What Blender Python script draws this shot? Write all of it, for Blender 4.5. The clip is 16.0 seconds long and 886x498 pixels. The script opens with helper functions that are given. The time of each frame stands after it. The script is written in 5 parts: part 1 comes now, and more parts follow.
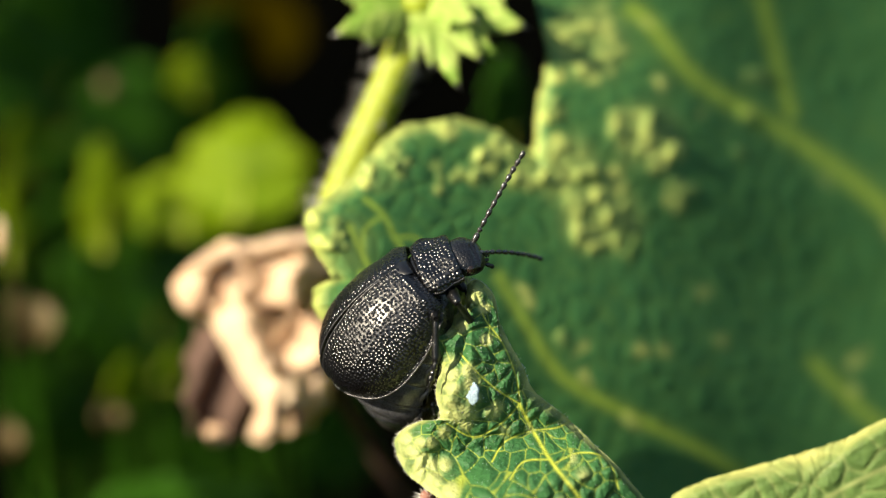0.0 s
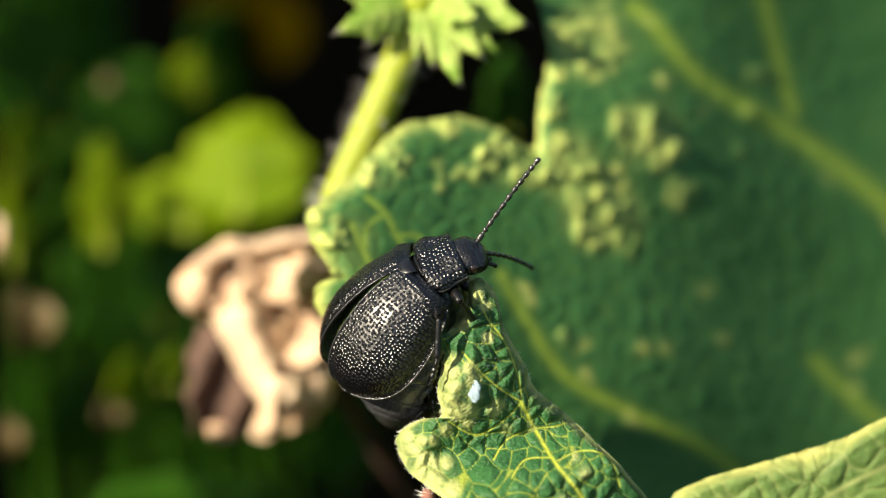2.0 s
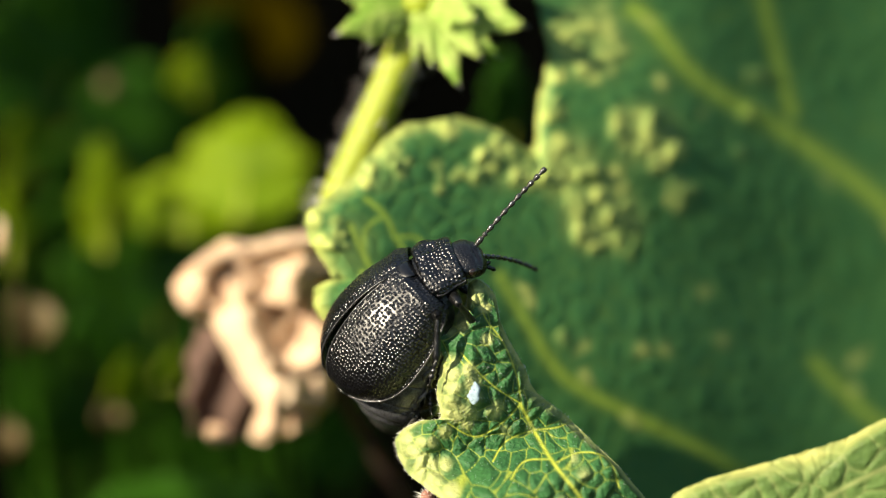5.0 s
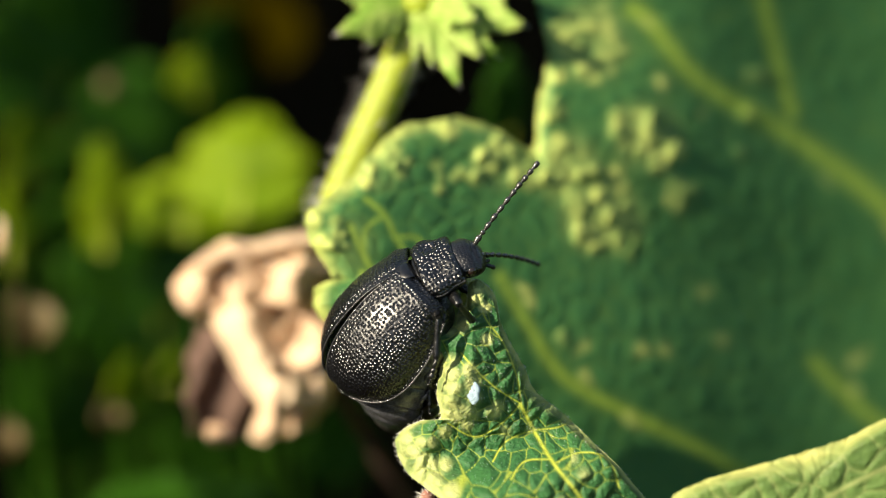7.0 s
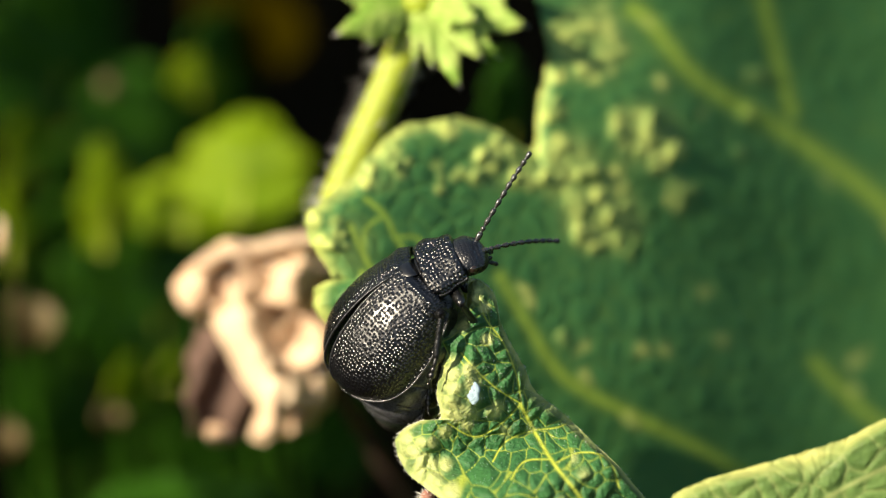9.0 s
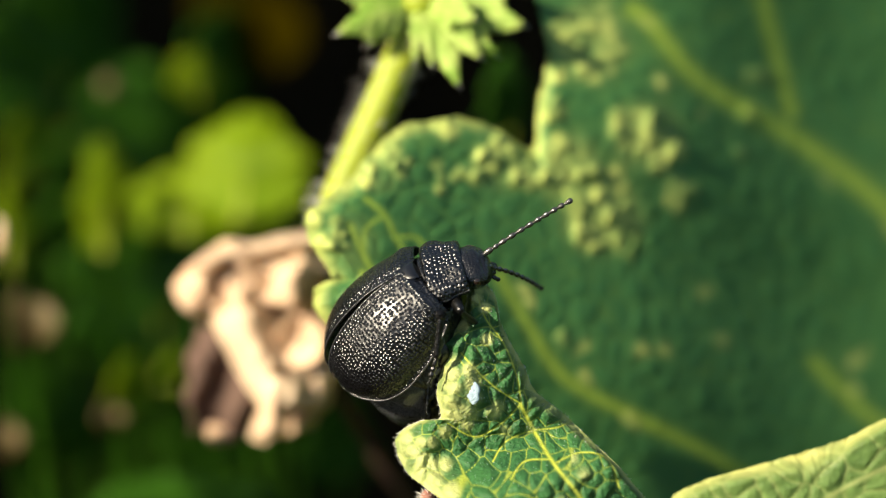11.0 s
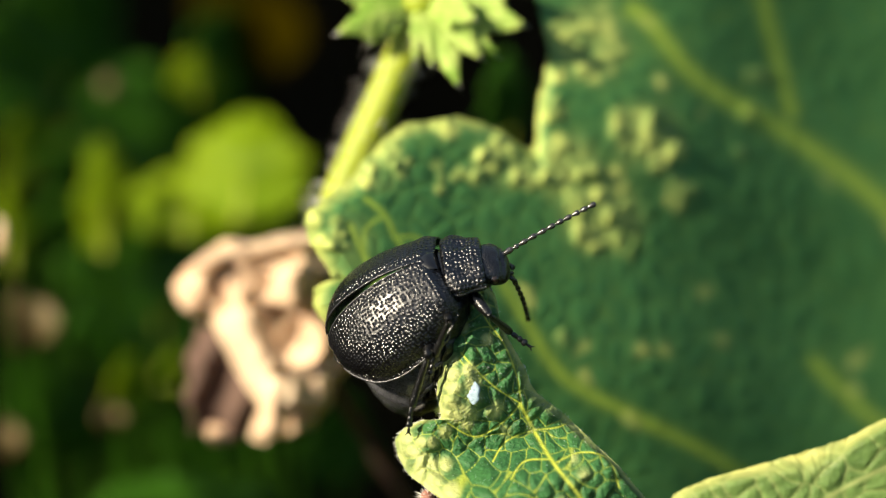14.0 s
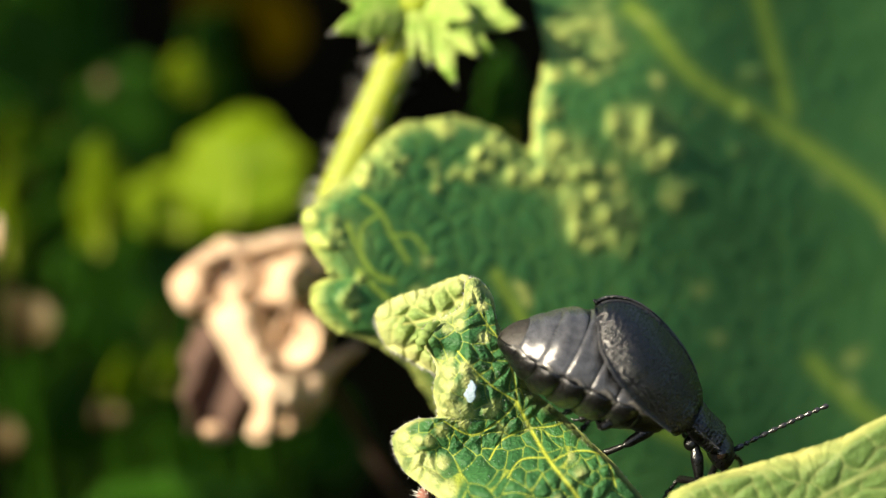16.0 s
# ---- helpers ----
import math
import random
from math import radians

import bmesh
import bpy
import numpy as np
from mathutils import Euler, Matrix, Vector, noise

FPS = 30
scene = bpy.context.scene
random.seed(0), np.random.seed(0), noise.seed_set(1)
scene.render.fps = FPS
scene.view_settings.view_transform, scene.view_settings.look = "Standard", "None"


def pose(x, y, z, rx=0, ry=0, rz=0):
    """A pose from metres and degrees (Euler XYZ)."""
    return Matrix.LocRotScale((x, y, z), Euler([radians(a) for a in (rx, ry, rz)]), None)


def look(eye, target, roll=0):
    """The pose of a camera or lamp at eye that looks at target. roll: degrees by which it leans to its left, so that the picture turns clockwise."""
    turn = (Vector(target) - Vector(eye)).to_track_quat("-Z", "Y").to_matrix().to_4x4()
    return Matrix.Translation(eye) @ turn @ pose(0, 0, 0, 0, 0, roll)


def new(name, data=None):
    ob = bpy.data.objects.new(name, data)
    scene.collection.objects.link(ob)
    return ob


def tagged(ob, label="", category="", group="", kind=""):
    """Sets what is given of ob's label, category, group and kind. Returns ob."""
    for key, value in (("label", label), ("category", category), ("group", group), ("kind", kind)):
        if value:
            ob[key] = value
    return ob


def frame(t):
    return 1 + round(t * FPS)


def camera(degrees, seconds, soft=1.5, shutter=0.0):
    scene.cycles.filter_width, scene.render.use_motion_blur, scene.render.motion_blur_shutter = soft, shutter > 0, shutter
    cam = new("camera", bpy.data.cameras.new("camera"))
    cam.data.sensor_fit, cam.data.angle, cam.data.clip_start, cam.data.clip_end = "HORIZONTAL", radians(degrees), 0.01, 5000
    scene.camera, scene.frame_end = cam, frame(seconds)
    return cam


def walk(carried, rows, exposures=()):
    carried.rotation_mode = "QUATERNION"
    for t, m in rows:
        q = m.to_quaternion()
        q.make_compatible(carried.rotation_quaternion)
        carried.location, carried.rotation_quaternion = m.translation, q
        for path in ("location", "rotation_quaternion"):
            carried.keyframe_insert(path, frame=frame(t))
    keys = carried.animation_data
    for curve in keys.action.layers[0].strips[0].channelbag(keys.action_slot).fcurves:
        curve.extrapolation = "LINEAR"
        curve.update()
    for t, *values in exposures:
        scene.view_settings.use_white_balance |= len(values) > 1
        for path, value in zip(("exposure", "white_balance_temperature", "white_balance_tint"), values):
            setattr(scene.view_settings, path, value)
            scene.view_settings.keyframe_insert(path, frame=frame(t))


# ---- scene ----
# The beetle is about 11 mm long. Lengths below are in millimetres of the "view" space: x to the side, y away
# from the lens, z up along the picture; VIEW tilts that space so that the lens looks 30 degrees down.
MM = 0.001
DIST = 200.0
VIEW = pose(0, 0, 0.14, -30, 0, 0)


def far(x, y, z):
    """A place on the ray that passes the beetle's plane at (x, z), y beyond that plane."""
    k = 1 + y / DIST
    return np.array((x * k, y, z * k))


def view_pose(m):
    """A pose given in the millimetres of the view space, in the world."""
    m = m.copy()
    m.translation = m.translation * MM
    return VIEW @ m


# ---- camera ----
cam = camera(11.19, 16.0, soft=1.2, shutter=0.12)
cam.data.dof.use_dof = True
cam.data.dof.focus_distance = (DIST - 0.3) * MM
cam.data.dof.aperture_fstop = 19.5
cam.data.dof.aperture_blades = 0
SWAY = [(0, -1.5, 0.5), (0.5, -1.3, -0.5), (1, 0.3, -1.2), (1.5, 1.5, -2.5), (2, 1.5, -3), (2.5, 1.5, -3), (3, 0.7, -3),
        (3.5, -0.2, -3), (4, -0.2, -1.5), (4.5, 0, -0.5), (6.5, 0, 0), (9, 0, 0), (15.3, 0, -0.2), (15.6, 0, -0.3), (16, -6, -3)]
walk(cam, [(t, VIEW @ pose(0, -DIST * MM, 0, 90 + dy * 0.00714, 0, dx * 0.00714)) for t, dx, dy in SWAY],
     exposures=[(0, 1.1, 7500, 8), (16, 1.1, 7500, 8)])

# ---- light ----
SUN = Vector((-0.735, -0.58, 0.35)).normalized()
sun_way = VIEW.to_3x3() @ SUN
world = bpy.data.worlds.new("sky")
scene.world = world
world.use_nodes = True
sky = world.node_tree.nodes.new("ShaderNodeTexSky")
sky.sky_type = 'NISHITA'
sky.sun_disc = False
sky.sun_elevation = math.asin(sun_way.z)
sky.sun_rotation = math.atan2(sun_way.x, sun_way.y)
world.node_tree.nodes["Background"].inputs["Strength"].default_value = 0.085
world.node_tree.links.new(sky.outputs[0], world.node_tree.nodes["Background"].inputs["Color"])
lamp = bpy.data.lights.new("sun", "SUN")
lamp.energy, lamp.angle, lamp.color = 5.0, radians(0.53), (1.0, 0.93, 0.80)
sun = new("sun", lamp)
sun.matrix_world = look(sun_way * 3, (0, 0, 0))


# ---- materials ----
class Nodes:
    """A short hand for node materials."""

    def __init__(self, name):
        self.mat = bpy.data.materials.new(name)
        self.mat.use_nodes = True
        self.tree = self.mat.node_tree
        self.bsdf = self.tree.nodes["Principled BSDF"]
        self.out = self.tree.nodes["Material Output"]
        self.coord = self.add("ShaderNodeTexCoord").outputs["Object"]

    def add(self, kind):
        return self.tree.nodes.new(kind)

    def link(self, a, b):
        self.tree.links.new(a, b)

    def put(self, socket, value):
        if isinstance(value, bpy.types.NodeSocket):
            self.link(value, socket)
        else:
            socket.default_value = value

    def noise(self, scale, detail=3.0, rough=0.55):
        n = self.add("ShaderNodeTexNoise")
        n.inputs["Scale"].default_value, n.inputs["Detail"].default_value, n.inputs["Roughness"].default_value = scale, detail, rough
        self.link(self.coord, n.inputs["Vector"])
        return n.outputs["Fac"]

    def cells(self, scale, feature="F1", smooth=0.0):
        n = self.add("ShaderNodeTexVoronoi")
        n.feature = feature
        n.inputs["Scale"].default_value = scale
        self.link(self.coord, n.inputs["Vector"])
        return n.outputs["Distance"]

    def fit(self, value, a, b, c=0.0, d=1.0):
        n = self.add("ShaderNodeMapRange")
        n.interpolation_type = 'SMOOTHSTEP'
        for i, v in enumerate((value, a, b, c, d)):
            self.put(n.inputs[i], v)
        return n.outputs[0]

    def mix(self, fac, a, b, blend="MIX"):
        n = self.add("ShaderNodeMix")
        n.data_type, n.blend_type = "RGBA", blend
        self.put(n.inputs["Factor"], fac)
        self.put(n.inputs["A"], a if isinstance(a, bpy.types.NodeSocket) else (*a, 1))
        self.put(n.inputs["B"], b if isinstance(b, bpy.types.NodeSocket) else (*b, 1))
        return n.outputs["Result"]

    def math(self, op, a, b=0.0):
        n = self.add("ShaderNodeMath")
        n.operation = op
        self.put(n.inputs[0], a)
        self.put(n.inputs[1], b)
        return n.outputs[0]

    def attr(self, name):
        n = self.add("ShaderNodeAttribute")
        n.attribute_name = name
        return n.outputs["Fac"]

    def bump(self, height, distance, strength=1.0, under=None):
        n = self.add("ShaderNodeBump")
        n.inputs["Distance"].default_value, n.inputs["Strength"].default_value = distance, strength
        self.put(n.inputs["Height"], height)
        if under:
            self.link(under, n.inputs["Normal"])
        return n.outputs["Normal"]

    def done(self, colour, rough, normal=None, metal=0.0, spec=0.5, coat=0.0, glow=0.0, glow_colour=None):
        b = self.bsdf.inputs
        self.put(b["Base Color"], colour if isinstance(colour, bpy.types.NodeSocket) else (*colour, 1))
        self.put(b["Roughness"], rough)
        b["Metallic"].default_value, b["Specular IOR Level"].default_value = metal, spec
        b["Coat Weight"].default_value, b["Coat Roughness"].default_value = coat, 0.12
        if normal:
            self.link(normal, b["Normal"])
            self.link(normal, b["Coat Normal"])
        if glow:
            t = self.add("ShaderNodeBsdfTranslucent")
            self.put(t.inputs["Color"], glow_colour if isinstance(glow_colour, bpy.types.NodeSocket) else (*glow_colour, 1))
            if normal:
                self.link(normal, t.inputs["Normal"])
            m = self.add("ShaderNodeMixShader")
            m.inputs[0].default_value = glow
            self.link(self.bsdf.outputs[0], m.inputs[1])
            self.link(t.outputs[0], m.inputs[2])
            self.link(m.outputs[0], self.out.inputs["Surface"])
        return self.mat


def chitin_pitted(name, pit, depth, base, rough, wide=0.44):
    """Black beetle armour: a satin face densely punched with small round pits."""
    n = Nodes(name)
    warp, fine = n.noise(900, 2), n.noise(22000, 2)
    v = n.add("ShaderNodeTexVoronoi")
    v.voronoi_dimensions = "2D"
    v.inputs["Scale"].default_value, v.inputs["Randomness"].default_value = 1 / pit, 0.62
    at = n.add("ShaderNodeAttribute")
    at.attribute_name = "spread"
    n.link(at.outputs["Vector"], v.inputs["Vector"])
    pits = n.fit(v.outputs["Distance"], 0.02, wide)
    h = n.math("ADD", pits, n.math("MULTIPLY", fine, 0.10))
    h = n.math("ADD", h, n.math("MULTIPLY", n.noise(2200, 1), 0.35))
    colour = n.mix(n.fit(warp, 0.3, 0.7), base, tuple(c * 1.7 for c in base))
    shine = n.math("MULTIPLY", n.fit(pits, 0.1, 0.9, 0.72, 1.0), n.fit(warp, 0.3, 0.7, rough * 0.9, rough * 1.15))
    return n.done(colour, shine, n.bump(h, depth * MM), spec=0.8, coat=0.0)


def chitin_smooth(name, base, rough, grain=0.012, coat=0.5):
    n = Nodes(name)
    a, b = n.noise(2600, 3), n.noise(14000, 2)
    h = n.math("ADD", a, n.math("MULTIPLY", b, 0.5))
    colour = n.mix(n.fit(a, 0.3, 0.7), base, tuple(c * 1.8 for c in base))
    return n.done(colour, n.fit(b, 0.2, 0.8, rough * 0.8, rough * 1.3), n.bump(h, grain * MM), spec=0.55, coat=coat)


def leaf_green(name, green, dark, vein, pale, glow=0.22, rough=0.5, grain=0.05, patchy=0.55):
    """Blistered leaf tissue: green cells, yellow veins, a pale margin and pale blistered spots."""
    n = Nodes(name)
    big, fine, dots = n.noise(420, 3), n.noise(5200, 3), n.cells(7000)
    colour = n.mix(n.fit(big, 0.32, 0.68), dark, green)
    colour = n.mix(n.math("MULTIPLY", n.fit(fine, 0.35, 0.75), 0.35), colour, tuple(min(1, c * 1.9) for c in green))
    colour = n.mix(n.attr("vein"), colour, vein)
    edge = n.math("MULTIPLY", n.attr("margin"), n.fit(n.noise(800, 2), 0.34, 0.58, patchy, 1.0))
    colour = n.mix(edge, colour, pale)
    colour = n.mix(n.fit(dots, 0.0, 0.16, 0.4, 0.0), colour, pale)
    h = n.math("ADD", fine, n.math("MULTIPLY", n.fit(dots, 0, 0.3, 1, 0), 0.4))
    return n.done(colour, n.fit(fine, 0.25, 0.75, rough * 0.85, rough * 1.2), n.bump(h, grain * MM, 0.7), spec=0.22, glow=glow,
                  glow_colour=n.mix(0.5, colour, tuple(min(1, c * 1.3) for c in vein)))


def plain_plant(name, a, b, scale=500, glow=0.25, rough=0.5, grain=0.06, spec=0.35):
    n = Nodes(name)
    big, fine = n.noise(scale, 3), n.noise(scale * 9, 3)
    colour = n.mix(n.fit(big, 0.3, 0.7), a, b)
    colour = n.mix(n.math("MULTIPLY", n.fit(fine, 0.4, 0.75), 0.3), colour, tuple(min(1, c * 1.6) for c in b))
    return n.done(colour, n.fit(fine, 0.2, 0.8, rough * 0.8, rough * 1.2), n.bump(fine, grain * MM), spec=spec, glow=glow, glow_colour=colour)


M_ELYTRA = chitin_pitted("pitted_black_chitin", 0.165, 0.036, (0.0010, 0.0011, 0.0018), 0.32, 0.56)
M_PRONOTUM = chitin_pitted("coarse_black_chitin", 0.185, 0.046, (0.0010, 0.0011, 0.0018), 0.32, 0.56)
M_HEAD = chitin_pitted("fine_black_chitin", 0.15, 0.012, (0.0016, 0.0016, 0.0020), 0.34)
M_RIM = chitin_smooth("shiny_rim_chitin", (0.020, 0.020, 0.022), 0.3, 0.05)
M_LEG = chitin_smooth("black_leg_chitin", (0.0025, 0.0025, 0.0025), 0.30, 0.035, 0.15)
# Part of this grey is the sky's sheen, put into the base colour.
M_ABDOMEN = chitin_smooth("sheen_grey_abdomen", (0.040, 0.041, 0.046), 0.27, 0.03, 0.4)
M_TIP = chitin_smooth("dull_abdomen_tip", (0.018, 0.015, 0.012), 0.55, 0.05, 0.0)
M_FOLD = chitin_smooth("grey_membrane", (0.055, 0.052, 0.048), 0.28)
M_EYE = chitin_smooth("brown_black_eye", (0.012, 0.008, 0.006), 0.14, 0.004)
M_ANTENNA = chitin_smooth("hairy_black_antenna", (0.016, 0.015, 0.014), 0.26, 0.03, 0.9)
M_FRONT = leaf_green("near_leaf_green", (0.036, 0.130, 0.040), (0.024, 0.096, 0.034), (0.48, 0.53, 0.07), (0.52, 0.55, 0.21), glow=0.2, grain=0.10, patchy=0.4)
M_LARGE = leaf_green("shaded_leaf_green", (0.050, 0.165, 0.050), (0.034, 0.128, 0.040), (0.29, 0.43, 0.06), (0.58, 0.64, 0.17), glow=0.15, patchy=0.5)
M_PALE = leaf_green("pale_leaf_green", (0.13, 0.22, 0.06), (0.085, 0.16, 0.045), (0.33, 0.39, 0.14), (0.50, 0.51, 0.17), glow=0.3)
# Pale tissue of tip and rolled edge, with the sun's brightness put into it.
M_CURL = leaf_green("sunlit_curl_green", (0.26, 0.36, 0.11), (0.12, 0.22, 0.06), (0.55, 0.56, 0.20), (0.60, 0.61, 0.26), glow=0.3)
M_STEM = plain_plant("yellow_green_stem", (0.28, 0.36, 0.03), (0.38, 0.44, 0.05), 300, 0.25)
M_BUD = plain_plant("light_green_bud", (0.17, 0.34, 0.035), (0.46, 0.58, 0.15), 900, 0.3)
M_HAIR = plain_plant("white_plant_hair", (0.70, 0.70, 0.62), (0.80, 0.80, 0.74), 900, 0.4, 0.4)
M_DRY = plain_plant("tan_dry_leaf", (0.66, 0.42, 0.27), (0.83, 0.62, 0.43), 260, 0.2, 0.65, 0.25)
# Brown of dry stalks, and the dry leaf's tan with shade put in.
M_DRY_DARK = plain_plant("brown_and_shaded_dry_leaf", (0.055, 0.030, 0.022), (0.12, 0.070, 0.052), 300, 0.15, 0.7, 0.25)
# One weed green twice: sunlight and shade are put into the two colours.
M_WEED_SUNLIT = plain_plant("sunlit_weed_green", (0.095, 0.17, 0.004), (0.19, 0.275, 0.008), 120, 0.3, spec=0.1)
M_WEED_SHADED = plain_plant("shaded_weed_green", (0.015, 0.062, 0.004), (0.038, 0.125, 0.009), 120, 0.3, spec=0.1)
M_RED = plain_plant("reddish_bud", (0.16, 0.05, 0.04), (0.34, 0.16, 0.12), 1500, 0.15, 0.5)
M_WHITE = plain_plant("blister_sheen", (0.30, 0.42, 0.50), (0.46, 0.60, 0.70), 2500, 0.1, 0.8, 0.06, 0.1)
M_BROWN = plain_plant("shade_brown_leaf", (0.015, 0.0115, 0.0003), (0.028, 0.020, 0.0006), 90, 0.2, 0.7, 0.3, 0.0)
M_STRAW = plain_plant("straw", (0.060, 0.042, 0.012), (0.11, 0.08, 0.026), 200, 0.2, 0.6)


def soil():
    n = Nodes("dark_soil")
    a, b, c = n.noise(30, 4), n.noise(300, 5), n.cells(160)
    colour = n.mix(n.fit(a, 0.3, 0.7), (0.005, 0.0036, 0.001), (0.012, 0.008, 0.0022))
    colour = n.mix(n.fit(b, 0.55, 0.8), colour, (0.020, 0.013, 0.004))
    where = n.add("ShaderNodeVectorMath")
    where.operation = "LENGTH"
    n.link(n.coord, where.inputs[0])
    grass = n.mix(n.fit(b, 0.3, 0.7), (0.030, 0.060, 0.012), (0.075, 0.120, 0.030))
    colour = n.mix(n.fit(n.math("ADD", where.outputs["Value"], n.math("MULTIPLY", a, 0.3)), 0.75, 0.95), colour, grass)
    return n.done(colour, 0.9, n.bump(n.math("ADD", b, c), 0.003), spec=0.03)


M_SOIL = soil()
M_BANK = plain_plant("added_bank_green", (0.02, 0.06, 0.008), (0.06, 0.13, 0.02), 14, 0.2, 0.6, 4.0)


# ---- mesh helpers ----
def mesh_of(name, verts, faces, material, attrs=None):
    """A smooth mesh from points in millimetres."""
    me = bpy.data.meshes.new(name)
    me.from_pydata((np.asarray(verts, float) * MM).tolist(), [], faces if isinstance(faces, list) else faces.tolist())
    me.polygons.foreach_set("use_smooth", np.ones(len(me.polygons), bool))
    for key, values in (attrs or {}).items():
        values = np.asarray(values, np.float32)
        if values.ndim == 2:
            me.attributes.new(key, "FLOAT_VECTOR", "POINT").data.foreach_set("vector", values.ravel())
        else:
            me.attributes.new(key, "FLOAT", "POINT").data.foreach_set("value", values)
    me.materials.append(material)
    return me


def part(name, shape, material, parent, label="", attrs=None, kind=""):
    """One mesh object under a thing or under a part; its points are in its parent's space."""
    ob = new(name, mesh_of(name, shape[0], shape[1], material, attrs))
    ob.parent = parent
    return tagged(ob, label, kind=kind)


def thing(name, m, label, category, group=""):
    """An Empty at a thing's base, which carries its parts."""
    ob = new(name)
    ob.empty_display_size = 0.002
    ob.matrix_basis = m
    return tagged(ob, label, category, group)


def join(*shapes):
    verts, faces, k = [], [], 0
    for v, f in shapes:
        verts.append(np.asarray(v, float))
        faces += [[i + k for i in face] for face in (f if isinstance(f, list) else f.tolist())]
        k += len(v)
    return np.concatenate(verts), faces


def grid_faces(nu, nv, wrap=False):
    faces = []
    for i in range(nu - 1):
        for j in range(nv if wrap else nv - 1):
            k = (j + 1) % nv
            faces.append([i * nv + j, i * nv + k, (i + 1) * nv + k, (i + 1) * nv + j])
    return faces


def grid_normals(p):
    du, dv = np.gradient(p, axis=0), np.gradient(p, axis=1)
    n = np.cross(du, dv)
    return n / np.maximum(np.linalg.norm(n, axis=2, keepdims=True), 1e-9)


def shell(p, thick):
    """A sheet of points (nu, nv, 3) given thickness, with its rim closed."""
    nu, nv, _ = p.shape
    back = p - grid_normals(p) * thick
    top = grid_faces(nu, nv)
    n = nu * nv
    faces = top + [[a + n for a in f[::-1]] for f in top]
    rim = [j for j in range(nv)] + [i * nv + nv - 1 for i in range(1, nu)] + [(nu - 1) * nv + j for j in range(nv - 2, -1, -1)] + \
          [i * nv for i in range(nu - 2, 0, -1)]
    for a, b in zip(rim, rim[1:] + rim[:1]):
        faces.append([b, a, a + n, b + n])
    return np.concatenate((p.reshape(-1, 3), back.reshape(-1, 3))), faces


def tube(points, radii, sides=12, flat=1.0):
    """A tapered round rod along points, closed at both ends."""
    p = np.asarray(points, float)
    radii = np.asarray(radii, float)
    d = np.gradient(p, axis=0)
    d /= np.linalg.norm(d, axis=1, keepdims=True)
    up = np.array((0.13, 0.21, 0.97)) if abs(d[0, 2]) < 0.9 else np.array((0.97, 0.13, 0.21))
    a = np.cross(d, up)
    a /= np.linalg.norm(a, axis=1, keepdims=True)
    b = np.cross(a, d)
    w = np.linspace(0, 2 * np.pi, sides, endpoint=False)
    v = p[:, None] + radii[:, None, None] * (np.cos(w)[None, :, None] * a[:, None] + flat * np.sin(w)[None, :, None] * b[:, None])
    faces = grid_faces(len(p), sides, True)
    return v.reshape(-1, 3), faces + [list(range(sides))] + [[(len(p) - 1) * sides + k for k in range(sides)][::-1]]


def ball(c, r, nu=18, nv=24):
    u, w = np.linspace(0.02, np.pi - 0.02, nu), np.linspace(0, 2 * np.pi, nv, endpoint=False)
    v = np.stack((np.cos(u)[:, None] + 0 * w, np.sin(u)[:, None] * np.cos(w), np.sin(u)[:, None] * np.sin(w)), 2) * np.array(r) + np.array(c)
    return v.reshape(-1, 3), grid_faces(nu, nv, True) + [list(range(nv))[::-1], [(nu - 1) * nv + k for k in range(nv)]]


def smooth_line(points, n, closed=False):
    """n places along a smooth line through the points."""
    p = np.asarray(points, float)
    m = len(p)
    t = np.linspace(0, m if closed else m - 1, n, endpoint=not closed)
    i = np.minimum(t.astype(int), m - 1 if closed else m - 2)
    f = (t - i)[:, None]
    at = (lambda k: p[k % m]) if closed else (lambda k: p[np.clip(k, 0, m - 1)])
    a, b, c, d = at(i - 1), at(i), at(i + 1), at(i + 2)
    return 0.5 * (2 * b + (c - a) * f + (2 * a - 5 * b + 4 * c - d) * f ** 2 + (3 * b - a - 3 * c + d) * f ** 3)


def line_distance(q, line):
    """The distance of the points q (n, 2) from a bent line."""
    best = np.full(len(q), 1e9)
    for a, b in zip(line[:-1], line[1:]):
        d = b - a
        f = np.clip(((q - a) @ d) / max(d @ d, 1e-9), 0, 1)
        best = np.minimum(best, np.linalg.norm(q - a - f[:, None] * d, axis=1))
    return best


def step(x, a, b):
    f = np.clip((x - a) / (b - a), 0, 1)
    return f * f * (3 - 2 * f)


